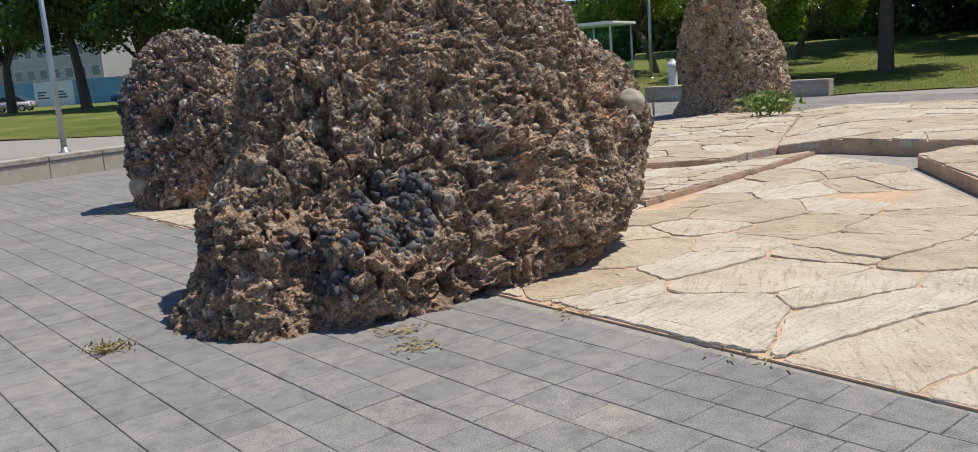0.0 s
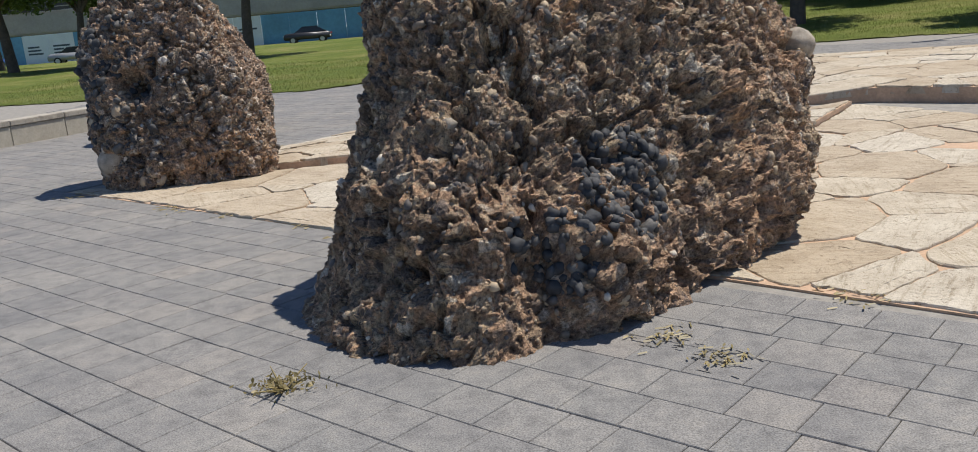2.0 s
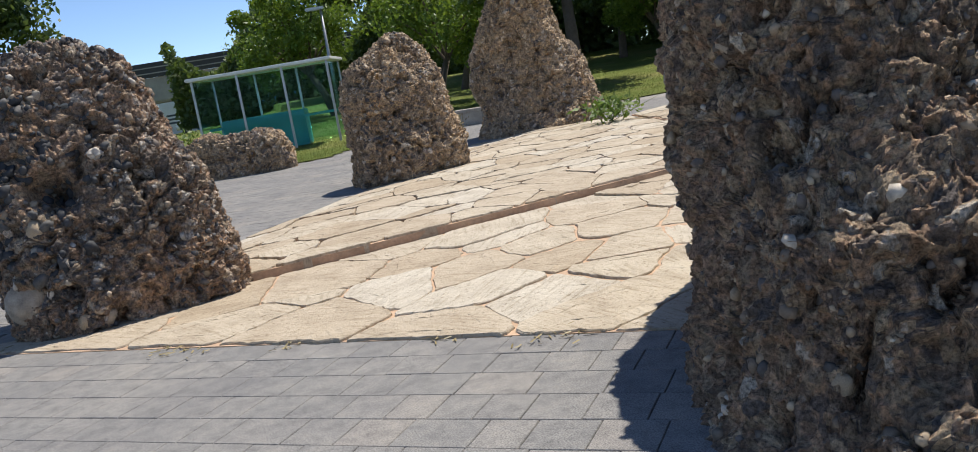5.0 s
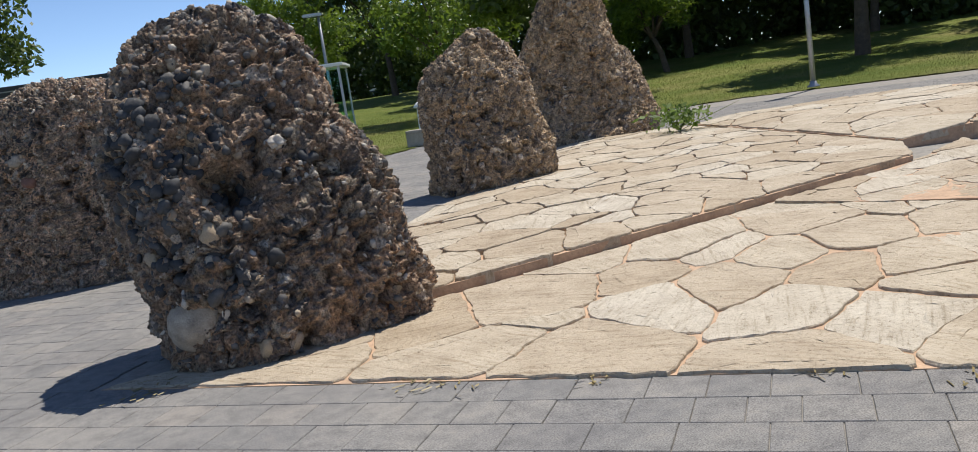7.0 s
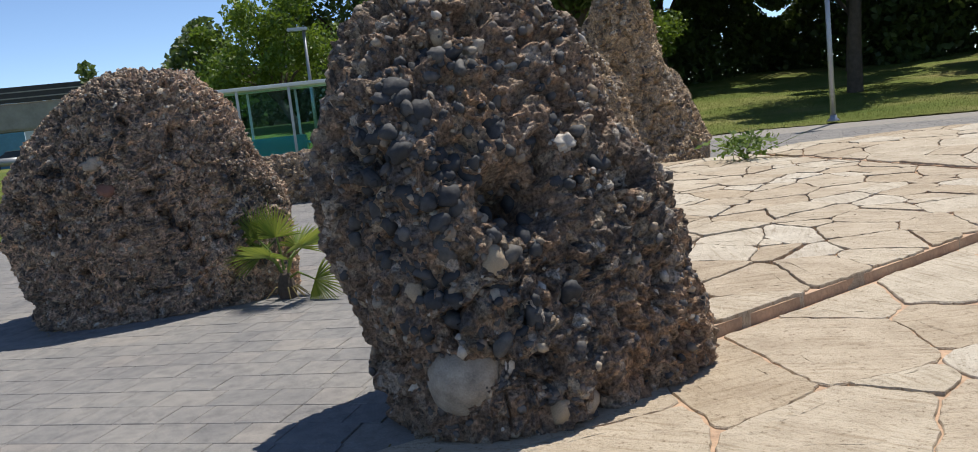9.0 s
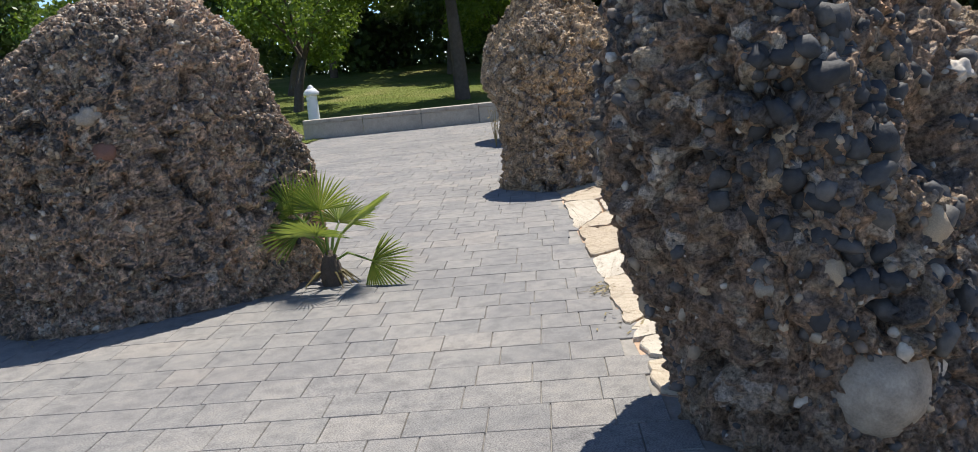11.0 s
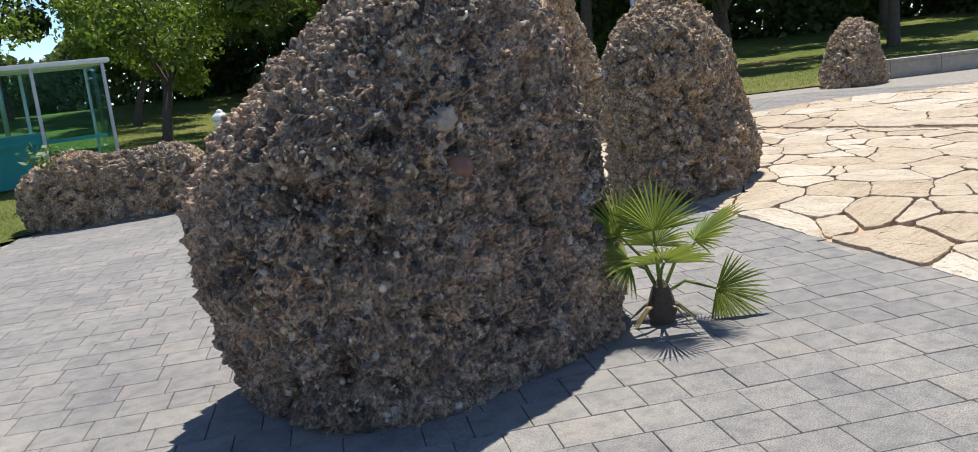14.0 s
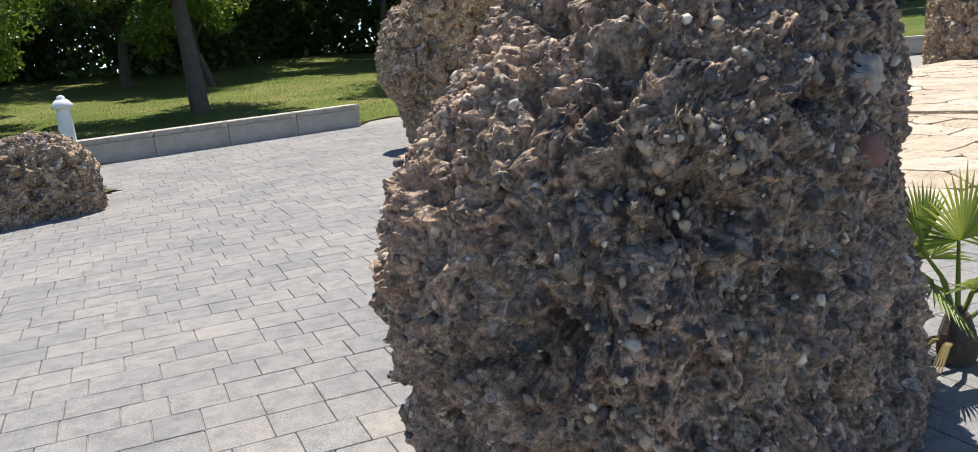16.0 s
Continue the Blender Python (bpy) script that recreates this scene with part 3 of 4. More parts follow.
def land_height(x, y):
    """Lawns rise softly away from the plaza."""
    d = math.hypot(x - 1, y - 11)
    rise = max(0.0, min(1.0, (d - 17 - 12 * max(0.0, min(1.0, -x / 8))) / 30)) ** 1.3 * (1.5 if x > 0 else 0.5)
    return rise * (1 if y > 5 else 0.2) + 0.02


def ground_sheet():
    bm = bmesh.new()
    radii = [0, 3, 6, 9, 12, 14, 16, 18, 20, 23, 26, 30, 36, 44, 56, 75, 110, 180, 320, 700, 1600]
    n = 72
    rings = []
    for r in radii[1:]:
        rings.append([bm.verts.new((1 + r * math.cos(2 * math.pi * i / n), 11 + r * math.sin(2 * math.pi * i / n), 0)) for i in range(n)])
    for ring in rings:
        for v in ring:
            v.co.z = -0.06 if (v.co.xy - Vector((1, 11))).length < 14.5 else land_height(v.co.x, v.co.y) - 0.14
    c = bm.verts.new((1, 11, -0.06))
    for i in range(n):
        bm.faces.new((c, rings[0][i], rings[0][(i + 1) % n]))
    for a, b in zip(rings, rings[1:]):
        for i in range(n):
            bm.faces.new((a[i], b[i], b[(i + 1) % n], a[(i + 1) % n]))
    return tagged(part("ground", bm, LAWN_M, None, "", True), "open grassy ground reaching the horizon", "ground", kind="structure")


ground_sheet()


def lawn_sheet():
    """Grass round the plaza, on a fine grid, left open where the paving lies."""
    step = 0.3
    xs, ys = np.arange(-50, 52, step), np.arange(8, 75, step)
    idx, verts, faces = {}, [], []
    for i, x in enumerate(xs):
        for j, y in enumerate(ys):
            if inside(PLAZA, x + step / 2, y + step / 2):
                continue
            quad = []
            for a, b in ((i, j), (i + 1, j), (i + 1, j + 1), (i, j + 1)):
                if (a, b) not in idx:
                    px, py = -50 + a * step, 8 + b * step
                    idx[a, b] = len(verts)
                    verts.append((px, py, land_height(px, py) + 0.03 * noise.noise((px * 0.4, py * 0.4, 0))))
                quad.append(idx[a, b])
            faces.append(quad)
    return tagged(raw("lawn", verts, faces, LAWN_M, None, True), "mown green lawn with dry yellow patches", "lawn", kind="structure")


lawn_sheet()


def grass_blades():
    rng = np.random.default_rng(5)
    n = 42000
    x = rng.uniform(-22, 22, n * 2)
    y = rng.uniform(15, 42, n * 2)
    keep = [k for k in range(2 * n) if not inside(PLAZA, x[k], y[k])][:n]
    v = np.zeros((len(keep) * 3, 3))
    for m, k in enumerate(keep):
        a, h, w = rng.uniform(0, 6.28), rng.uniform(0.03, 0.08), 0.008
        z = land_height(x[k], y[k])
        v[3 * m] = (x[k] + w * math.cos(a), y[k] + w * math.sin(a), z)
        v[3 * m + 1] = (x[k] - w * math.cos(a), y[k] - w * math.sin(a), z)
        v[3 * m + 2] = (x[k] + rng.normal() * 0.02, y[k] + rng.normal() * 0.02, z + h)
    tagged(raw("grass", v, np.arange(len(v)).reshape(-1, 3), GRASS_BLADE), "short green and straw-coloured grass blades", "grass", kind="stuff")


grass_blades()

bed_bm = bmesh.new()
bed_bm.faces.new([bed_bm.verts.new((x, y, -0.010)) for x, y in PLAZA])
bmesh.ops.triangulate(bed_bm, faces=bed_bm.faces[:])
bed = tagged(part("pavement", bed_bm, BED_M), "grey concrete block paving with sandy joints", "paving", kind="structure")

# Rows of blocks run along the straight front edge of the platform.
ROW = Vector((-5.35 + 1.26, 9.42 - 6.17)).normalized()
ACROSS = Vector((-ROW.y, ROW.x))
PITCH = 0.272


def block_mesh(w, l):
    """One paving block with worn edges, about its middle."""
    c = 0.004
    v, f = [], []
    for x, y, z in ((l / 2, w / 2, -0.016), (l / 2 - 0.001, w / 2 - 0.001, -0.004), (l / 2 - c, w / 2 - c, 0.0)):
        v += [(-x, -y, z), (x, -y, z), (x, y, z), (-x, y, z)]
    for k in (0, 4):
        f += [(k + i, k + (i + 1) % 4, k + 4 + (i + 1) % 4, k + 4 + i) for i in range(4)]
    return np.array(v), np.array(f + [(8, 9, 10, 11)])


def lay_paving():
    rng = np.random.default_rng(11)
    lengths = (0.272, 0.272, 0.272, 0.36, 0.22)
    near, allv, allf, count = [], [], [], 0
    turn = math.atan2(ROW.y, ROW.x)
    ct, st = math.cos(turn), math.sin(turn)
    origin = Vector((-1.26, 6.17)) - ACROSS * (PITCH / 2)
    for r in range(-70, 70):
        s = -30 + rng.uniform(0, 0.25)
        while s < 32:
            k = rng.integers(0, 5)
            l = lengths[k]
            p = origin + ACROSS * (r * PITCH) + ROW * (s + l / 2)
            s += l
            if not (-12.5 < p.x < 13 and -4.5 < p.y < 27.5) or not inside(PLAZA, p.x, p.y) or inside(PLATFORM, p.x, p.y):
                continue
            dz, tilt = rng.normal() * 0.0008, rng.normal(size=2) * 0.0018
            if -3.9 < p.x < 1.8 and -0.2 < p.y < 6.3 and p.x + p.y > 0.9 and len(near) < 300:
                near.append((p, k, dz, tilt))
                continue
            v, f = block_mesh(PITCH - 0.0022, l - 0.0022)
            w = np.stack([p.x + v[:, 0] * ct - v[:, 1] * st, p.y + v[:, 0] * st + v[:, 1] * ct, v[:, 2] + dz + v[:, 0] * tilt[0] + v[:, 1] * tilt[1]], -1)
            allv.append(w)
            allf.append(f + 12 * count)
            count += 1
    tagged(raw("paving_blocks", np.concatenate(allv), np.concatenate(allf), PAVER_M, bed), "grey concrete paving blocks laid in rows", kind="stuff")
    return near, turn


near_blocks, block_turn = lay_paving()


# ---- flagstone platforms ----
def clip(poly, a, b, c):
    """The part of a convex polygon where a*x + b*y <= c."""
    out = []
    for (x0, y0), (x1, y1) in zip(poly, poly[1:] + poly[:1]):
        d0, d1 = a * x0 + b * y0 - c, a * x1 + b * y1 - c
        if d0 <= 0:
            out.append((x0, y0))
        if (d0 < 0) != (d1 < 0) and d0 != d1:
            t = d0 / (d0 - d1)
            out.append((x0 + t * (x1 - x0), y0 + t * (y1 - y0)))
    return out


def flag_outline(poly, gap, rng):
    """A cell drawn in by the joint, its edges broken up as by the hammer."""
    n = len(poly)
    cx, cy = sum(p[0] for p in poly) / n, sum(p[1] for p in poly) / n
    for (x0, y0), (x1, y1) in zip(poly, poly[1:] + poly[:1]):
        ex, ey = x1 - x0, y1 - y0
        l = math.hypot(ex, ey)
        if l < 1e-6:
            continue
        nx, ny = ey / l, -ex / l
        poly = clip(poly, nx, ny, nx * x0 + ny * y0 - gap * rng.choice((0.5, 0.8, 1.2, 2.4)))
        if len(poly) < 3:
            return None
    # soften the corners, then break the edge up
    ring = []
    for (xa, ya), (x0, y0), (x1, y1) in zip(poly[-1:] + poly[:-1], poly, poly[1:] + poly[:1]):
        la, lb = math.hypot(x0 - xa, y0 - ya), math.hypot(x1 - x0, y1 - y0)
        ka, kb = min(0.4, rng.uniform(0.015, 0.09) / max(la, 0.01)), min(0.4, rng.uniform(0.015, 0.09) / max(lb, 0.01))
        ring += [(x0 + (xa - x0) * ka, y0 + (ya - y0) * ka), (x0 + (x1 - x0) * kb, y0 + (y1 - y0) * kb)]
    out = []
    for (x0, y0), (x1, y1) in zip(ring, ring[1:] + ring[:1]):
        k = max(1, int(math.hypot(x1 - x0, y1 - y0) / 0.05))
        for i in range(k):
            x, y = x0 + (x1 - x0) * i / k, y0 + (y1 - y0) * i / k
            out.append((x + 0.030 * noise.noise((x * 3.1, y * 3.1, 1)) + 0.018 * noise.noise((x * 13, y * 13, 5)), y + 0.030 * noise.noise((x * 3.1, y * 3.1, 9)) + 0.018 * noise.noise((x * 13, y * 13, 12))))
    area = sum(a[0] * b[1] - b[0] * a[1] for a, b in zip(out, out[1:] + out[:1])) / 2
    return out if area > 0.012 else None


def flag_mesh(outline, thick, rng):
    cx, cy = sum(p[0] for p in outline) / len(outline), sum(p[1] for p in outline) / len(outline)
    n = len(outline)
    v, f = [], []
    tx, ty = rng.normal(size=2) * 0.006
    for shrink, z in ((1.01, -thick), (1.0, -0.008), (0.988, 0.0), (0.6, 0.002)):
        for x, y in outline:
            px, py = (x - cx) * shrink, (y - cy) * shrink
            v.append((px, py, z + (px * tx + py * ty if z > -thick else 0) + (rng.normal() * 0.002 if z >= 0 else 0)))
    for k in range(3):
        f += [(k * n + i, k * n + (i + 1) % n, (k + 1) * n + (i + 1) % n, (k + 1) * n + i) for i in range(n)]
    return (cx, cy), v, f + [tuple(range(3 * n, 4 * n))]


def sloping(x, y):
    """The upper paving comes down to the grey blocks along its western edge."""
    d = ((x + 4.74) * 4.65 - (y - 10.35) * 3.33) / 5.72
    return 0.012 + 0.085 * max(0.0, min(1.0, d / 1.1))


def ramped(x, y):
    """The raised block meets the upper paving flush along its western side."""
    d = x - 3.3 - (y - 12.0) * 0.197
    return 0.120 + 0.085 * max(0.0, min(1.0, d / 0.9))


def wedged(x, y):
    """The wedge sinks towards the boulder and ends in a step on its eastern side."""
    d = -0.853 * (x - 1.58) + 0.522 * (y - 8.0)
    return 0.085 - 0.058 * max(0.0, min(1.0, d / 1.1))


def platform(label, outline, z, seed, size, thick=0.05, height=None, stretch=1.25):
    """A raised bed of mortar with broken limestone flags, each a piece of its own."""
    rng = np.random.default_rng(seed)
    bm = bmesh.new()
    lo = [bm.verts.new((x, y, -0.03)) for x, y in outline]
    hi = [bm.verts.new((x, y, (height(x, y) - 0.020) if height else z - 0.014)) for x, y in outline]
    bm.faces.new(hi)
    for i in range(len(outline)):
        bm.faces.new((lo[i], lo[(i + 1) % len(lo)], hi[(i + 1) % len(lo)], hi[i]))
    bmesh.ops.triangulate(bm, faces=[f for f in bm.faces if len(f.verts) > 4])
    base = tagged(part("platform", bm, SAND_M), label, "stone platform", kind="structure")
    xs, ys = [p[0] for p in outline], [p[1] for p in outline]
    seeds = []
    y = min(ys) - size
    while y < max(ys) + size:
        x = min(xs) - size * rng.uniform(0.5, 1.5)
        while x < max(xs) + size:
            seeds.append((x + rng.normal() * size * 0.26, y + rng.normal() * size * 0.26))
            x += size * rng.uniform(0.8, 1.35)
        y += size * 0.78
    seeds = [s for s in seeds if inside(outline, *s)]
    pts = np.array(seeds)
    weight = rng.uniform(-0.30, 0.30, len(seeds)) * size * size
    side = np.array([-0.62, 0.78])
    metric = np.eye(2) + (stretch * stretch - 1) * np.outer(side, side)
    edges = list(zip(outline, outline[1:] + outline[:1]))
    for k, (sx, sy) in enumerate(seeds):
        poly = [(sx - 1.6, sy - 1.6), (sx + 1.6, sy - 1.6), (sx + 1.6, sy + 1.6), (sx - 1.6, sy + 1.6)]
        d = np.hypot(pts[:, 0] - sx, pts[:, 1] - sy)
        for j in np.argsort(d)[1:30]:
            ox, oy = pts[j]
            off = metric @ (ox - sx, oy - sy)
            poly = clip(poly, off[0], off[1], (off[0] * (ox + sx) + off[1] * (oy + sy) + weight[k] - weight[j]) / 2)
            if len(poly) < 3:
                break
        # keep to this side of every outline edge that passes close by
        for (x0, y0), (x1, y1) in edges:
            ex, ey = x1 - x0, y1 - y0
            l = math.hypot(ex, ey)
            nx, ny = ey / l, -ex / l
            t = ((sx - x0) * ex + (sy - y0) * ey) / l / l
            if -0.25 < t < 1.25 and abs((sx - x0) * nx + (sy - y0) * ny) < 1.4 and nx * (sx - x0) + ny * (sy - y0) < 0 and len(poly) > 2:
                poly = clip(poly, nx, ny, nx * x0 + ny * y0)
        if len(poly) < 3:
            continue
        shape = flag_outline(poly, 0.007, rng)
        if not shape:
            continue
        (cx, cy), v, f = flag_mesh(shape, thick, rng)
        zc = height(cx, cy) if height else z
        if height:
            v = [(a, b, c + height(cx + a, cy + b) - zc) for a, b, c in v]
        me = bpy.data.meshes.new("flagstone")
        me.from_pydata(v, [], f)
        me.polygons.foreach_set("use_smooth", [False] * len(me.polygons))
        me.materials.append(FLAG_M)
        ob = new("flagstone", me)
        ob.parent, ob.location = base, (cx, cy, zc + rng.normal() * 0.004)
    return base


STEP = [(-3.2, 9.80), (-2.2, 10.0), (-0.75, 10.32), (0.9, 10.72), (2.5, 11.02)]
platform("pale broken limestone paving level with the grey blocks", [(0.66, 4.80), (3.08, 2.77), (6.5, 0.0), (9.0, 4.0), (4.47, 7.25), (4.47, 10.1), (3.75, 11.5), (1.55, 7.95), (2.5, 11.0), (0.9, 10.7), (-0.75, 10.3), (-2.2, 9.98), (-3.2, 9.78), (-5.35, 9.42), (-1.26, 6.17)], 0.018, 71, 0.80, stretch=1.5)
platform("pale limestone wedge one thin step up", [(1.58, 8.0), (3.72, 11.5), (2.52, 11.0), (0.95, 10.69), (0.3, 10.5)], 0.085, 72, 0.5, height=wedged)
platform("pale limestone flags one step up behind a cracked edge", STEP + [(3.3, 12.0), (4.58, 18.5), (2.6, 19.6), (1.5, 19.6), (0.5, 17.85), (-1.41, 15.0), (-4.74, 10.35), (-4.6, 10.0)], 0.125, 73, 0.60, 0.125, sloping, 1.35)
platform("raised pale limestone block with flagstone top", [(3.32, 12.0), (4.1, 11.72), (5.0, 10.92), (12.0, 9.0), (12.0, 14.0), (9.44, 15.5), (8.1, 17.3), (4.61, 18.47)], 0.20, 74, 0.8, 0.1, ramped)
platform("pale limestone block beside a deep crack", [(4.6, 10.0), (4.6, 7.3), (9.1, 4.2), (12.0, 4.0), (12.0, 8.8), (5.2, 10.6)], 0.15, 75, 0.85, 0.09)


# ---- low walls ----
def low_wall(name, label, a, b, height, thick, lengths, caps=True):
    a, b = Vector(a), Vector(b)
    d = b - a
    base = thing(name, pose(a.x, a.y, 0, 0, 0, math.degrees(math.atan2(d.y, d.x))), label, "low wall", kind="structure")
    n = max(1, round(d.length / lengths))
    w = d.length / n
    cap = 0.09
    for i in range(n):
        p = part("panel", boxed(0.003, w - 0.003, -thick / 2, thick / 2, -0.03, height - cap - 0.004, bevel=0.008), CONC_M, base)
        p.location.x = i * w
        c = part("cap_stone", boxed(0.003, w - 0.003, -thick / 2 - 0.02, thick / 2 + 0.02, height - cap, height, bevel=0.012), CAP_M, base)
        c.location.x = i * w
    return base


low_wall("wall_west", "low stone seat wall with weathered cap stones", (-14.5, 10.6), (-10.1, 12.8), 0.42, 0.42, 1.1)
low_wall("wall_west_end", "low stone seat wall ending beside the paving", (-10.08, 12.82), (-8.45, 17.0), 0.42, 0.42, 1.0)
low_wall("wall_north", "low grey concrete seat wall below the lawn", (1.3, 27.7), (6.3, 25.1), 0.46, 0.4, 1.3)
low_wall("wall_east", "low grey concrete wall along the lawn", (15.2, 19.7), (18.4, 16.7), 0.5, 0.4, 1.3)
low_wall("wall_east_far", "low grey concrete wall along the lawn", (18.42, 16.68), (19.6, 8.0), 0.5, 0.4, 1.3)


# ---- lamps and bollard ----
def street_lamp(at, h, lean=0.0, arm=(0.5, 0.0), label="grey steel lamp post on a flanged base"):
    t = thing("street_lamp", at, label, "street lamp", "lamps")
    part("base", lathe([(0.17, 0), (0.17, 0.03), (0.10, 0.08), (0.085, 0.16)]), STEEL_M, t, "flared steel base", True)
    part("pole", lathe([(0.075, 0.1), (0.068, 2.0), (0.055, h)]), STEEL_M, t, smooth=True)
    head = part("lamp_head", boxed(-0.15, 0.6, -0.14, 0.14, h - 0.02, h + 0.10, bevel=0.03), STEEL_M, t, "flat grey lamp head")
    head.rotation_euler.z = math.atan2(arm[1], arm[0])
    return t


street_lamp((-13.9, 20.2, 0), 6.5)
street_lamp((11.6, 23.6, 0.05), 6.5)
street_lamp((1.3, 38.8, 0.3), 4.6, arm=(-1, 0.2), label="grey steel lamp post with a flat arm")
bollard = thing("bollard", (2.1, 28.8, 0.2), "white painted metal bollard with a domed cap", "bollard")
part("post", lathe([(0.19, 0), (0.17, 0.05), (0.15, 0.1), (0.135, 0.75), (0.13, 0.82)]), WHITE_M, bollard, smooth=True)
part("cap", lathe([(0.2, 0.82), (0.2, 0.88), (0.12, 0.97), (0.07, 1.0), (0.07, 1.04), (0.01, 1.07)]), WHITE_M, bollard, "domed white cap", True)


# ---- glass shelter ----
def shelter(at, turn):
    t = thing("glass_shelter", pose(*at, 0, 0, turn), "glass shelter with slender pale steel frame", "shelter")
    L, D, H = 4.2, 2.2, 2.5
    for x in (-L / 2, -L / 6, L / 6, L / 2):
        for y in (-D / 2, D / 2):
            part("post", boxed(x - 0.035, x + 0.035, y - 0.035, y + 0.035, 0, H, bevel=0.008), STEEL_M, t)
    part("roof_frame", boxed(-L / 2 - 0.15, L / 2 + 0.15, -D / 2 - 0.15, D / 2 + 0.15, H, H + 0.10, bevel=0.02), WHITE_M, t, "thin white roof slab")
    for k in range(3):
        for y in (-D / 2, D / 2):
            x0 = -L / 2 + k * L / 3
            g = part("pane", boxed(x0 + 0.04, x0 + L / 3 - 0.04, y - 0.008, y + 0.008, 0.12, H - 0.04), GLASS_M, t, "greenish glass")
            g.visible_shadow = False
    for x in (-L / 2, L / 2):
        g = part("pane", boxed(x - 0.008, x + 0.008, -D / 2 + 0.04, D / 2 - 0.04, 0.12, H - 0.04), GLASS_M, t, "greenish glass")
        g.visible_shadow = False
    part("rail", boxed(-L / 2, L / 2, -0.3, -0.22, 0.9, 0.98, bevel=0.01), TEAL_M, t, "teal inner rail")
    part("counter", boxed(-L / 2 + 0.3, L / 2 - 1.2, 0.1, 0.8, 0, 1.15, bevel=0.03), TEAL_M, t, "teal machine housing")
    return t


shelter((-1.6, 31.5, 0.05), -16)


# ---- plants ----
def fan_leaf(bm, base, tip, up, radius, blades, rng, spread=3.0):
    """A palmate leaf: folded blades from the end of a stalk."""
    base, tip = Vector(base), Vector(tip)
    ahead = (tip - base).normalized()
    side = ahead.cross(up).normalized()
    out = side.cross(ahead)
    for k in range(blades):
        a = (k / (blades - 1) - 0.5) * spread
        d = ahead * math.cos(a) + side * math.sin(a)
        n = d.cross(out).normalized()
        r = radius * (1 - 0.18 * abs(a) / spread * 2) * rng.uniform(0.92, 1.05)
        droop = rng.uniform(0.04, 0.14)
        w = 0.0085 * radius / 0.4
        pts = []
        for s, ww, f in ((0.02, 0.15, 0), (0.45, 1.0, 0.2), (0.75, 0.75, 0.5), (1.0, 0.05, 1.0)):
            c = tip + d * (r * s) - Vector((0, 0, 1)) * (droop * r * f) + out * (0.02 * math.cos(a))
            pts.append((c - n * w * ww + out * 0.006 * ww, c - out * 0.006 * ww, c + n * w * ww + out * 0.006 * ww))
        vs = [[bm.verts.new(q) for q in row] for row in pts]
        for r0, r1 in zip(vs, vs[1:]):
            bm.faces.new((r0[0], r0[1], r1[1], r1[0]))
            bm.faces.new((r0[1], r0[2], r1[2], r1[1]))


def palm(at):
    rng = np.random.default_rng(9)
    t = thing("fan_palm", at, "young green fan palm growing beside the stone", "palm")
    part("trunk", lathe([(0.07, -0.02), (0.085, 0.06), (0.075, 0.14), (0.05, 0.22), (0.02, 0.26)], 12), BARK_M, t, "stubby fibrous brown trunk")
    fronds = [((-0.03, 0.0, 0.56), 0.36, (-0.7, -0.65, 0.3)), ((0.15, -0.17, 0.46), 0.36, (-0.41, 0.44, 0.8)), ((-0.16, 0.10, 0.40), 0.38, (-0.3, -0.4, 1)), ((0.21, -0.25, 0.17), 0.33, (-0.75, -0.6, 0.25)),
              ((-0.14, -0.12, 0.40), 0.34, (-0.2, -0.2, 1)), ((0.16, 0.12, 0.42), 0.34, (-0.5, -0.6, 0.7)), ((-0.18, 0.14, 0.56), 0.36, (-0.6, -0.7, 0.3))]
    for tip, radius, up in fronds:
        bm = bmesh.new()
        tipv = Vector(tip)
        tube(bm, [(0, 0, 0.16), tipv * 0.45 + Vector((0, 0, 0.16)), tipv], [0.014, 0.010, 0.007], 6)
        p = part("stalk", bm, LEAF_PALM, t)
        bm = bmesh.new()
        fan_leaf(bm, tipv * 0.45 + Vector((0, 0, 0.16)), tipv, Vector(up).normalized(), radius * 1.02, 28, rng)
        part("fan_leaf", bm, LEAF_PALM, t)
    bm = bmesh.new()
    for k in range(14):
        a = rng.uniform(0, 6.28)
        tube(bm, [(0, 0, 0.12), (0.1 * math.cos(a), 0.1 * math.sin(a), 0.10), (0.2 * math.cos(a), 0.2 * math.sin(a), 0.01)], [0.012, 0.008, 0.003], 5)
    part("leaf_stub", bm, LEAF_DRY, t, "dry brown leaf stubs")
    return t


palm((-4.78, 13.56, 0))


def leafy(bm, rng, centre, spread, count, size):
    for k in range(count):
        p = Vector(centre) + Vector(rng.normal(size=3) * spread)
        u = Vector(rng.normal(size=3)).normalized()
        w = u.orthogonal().normalized()
        s = size * rng.uniform(0.6, 1.3)
        v = [bm.verts.new(p + q) for q in (-u * s, w * s * 0.45 - u * s * 0.2, u * s, -w * s * 0.45 - u * s * 0.2)]
        bm.faces.new(v)


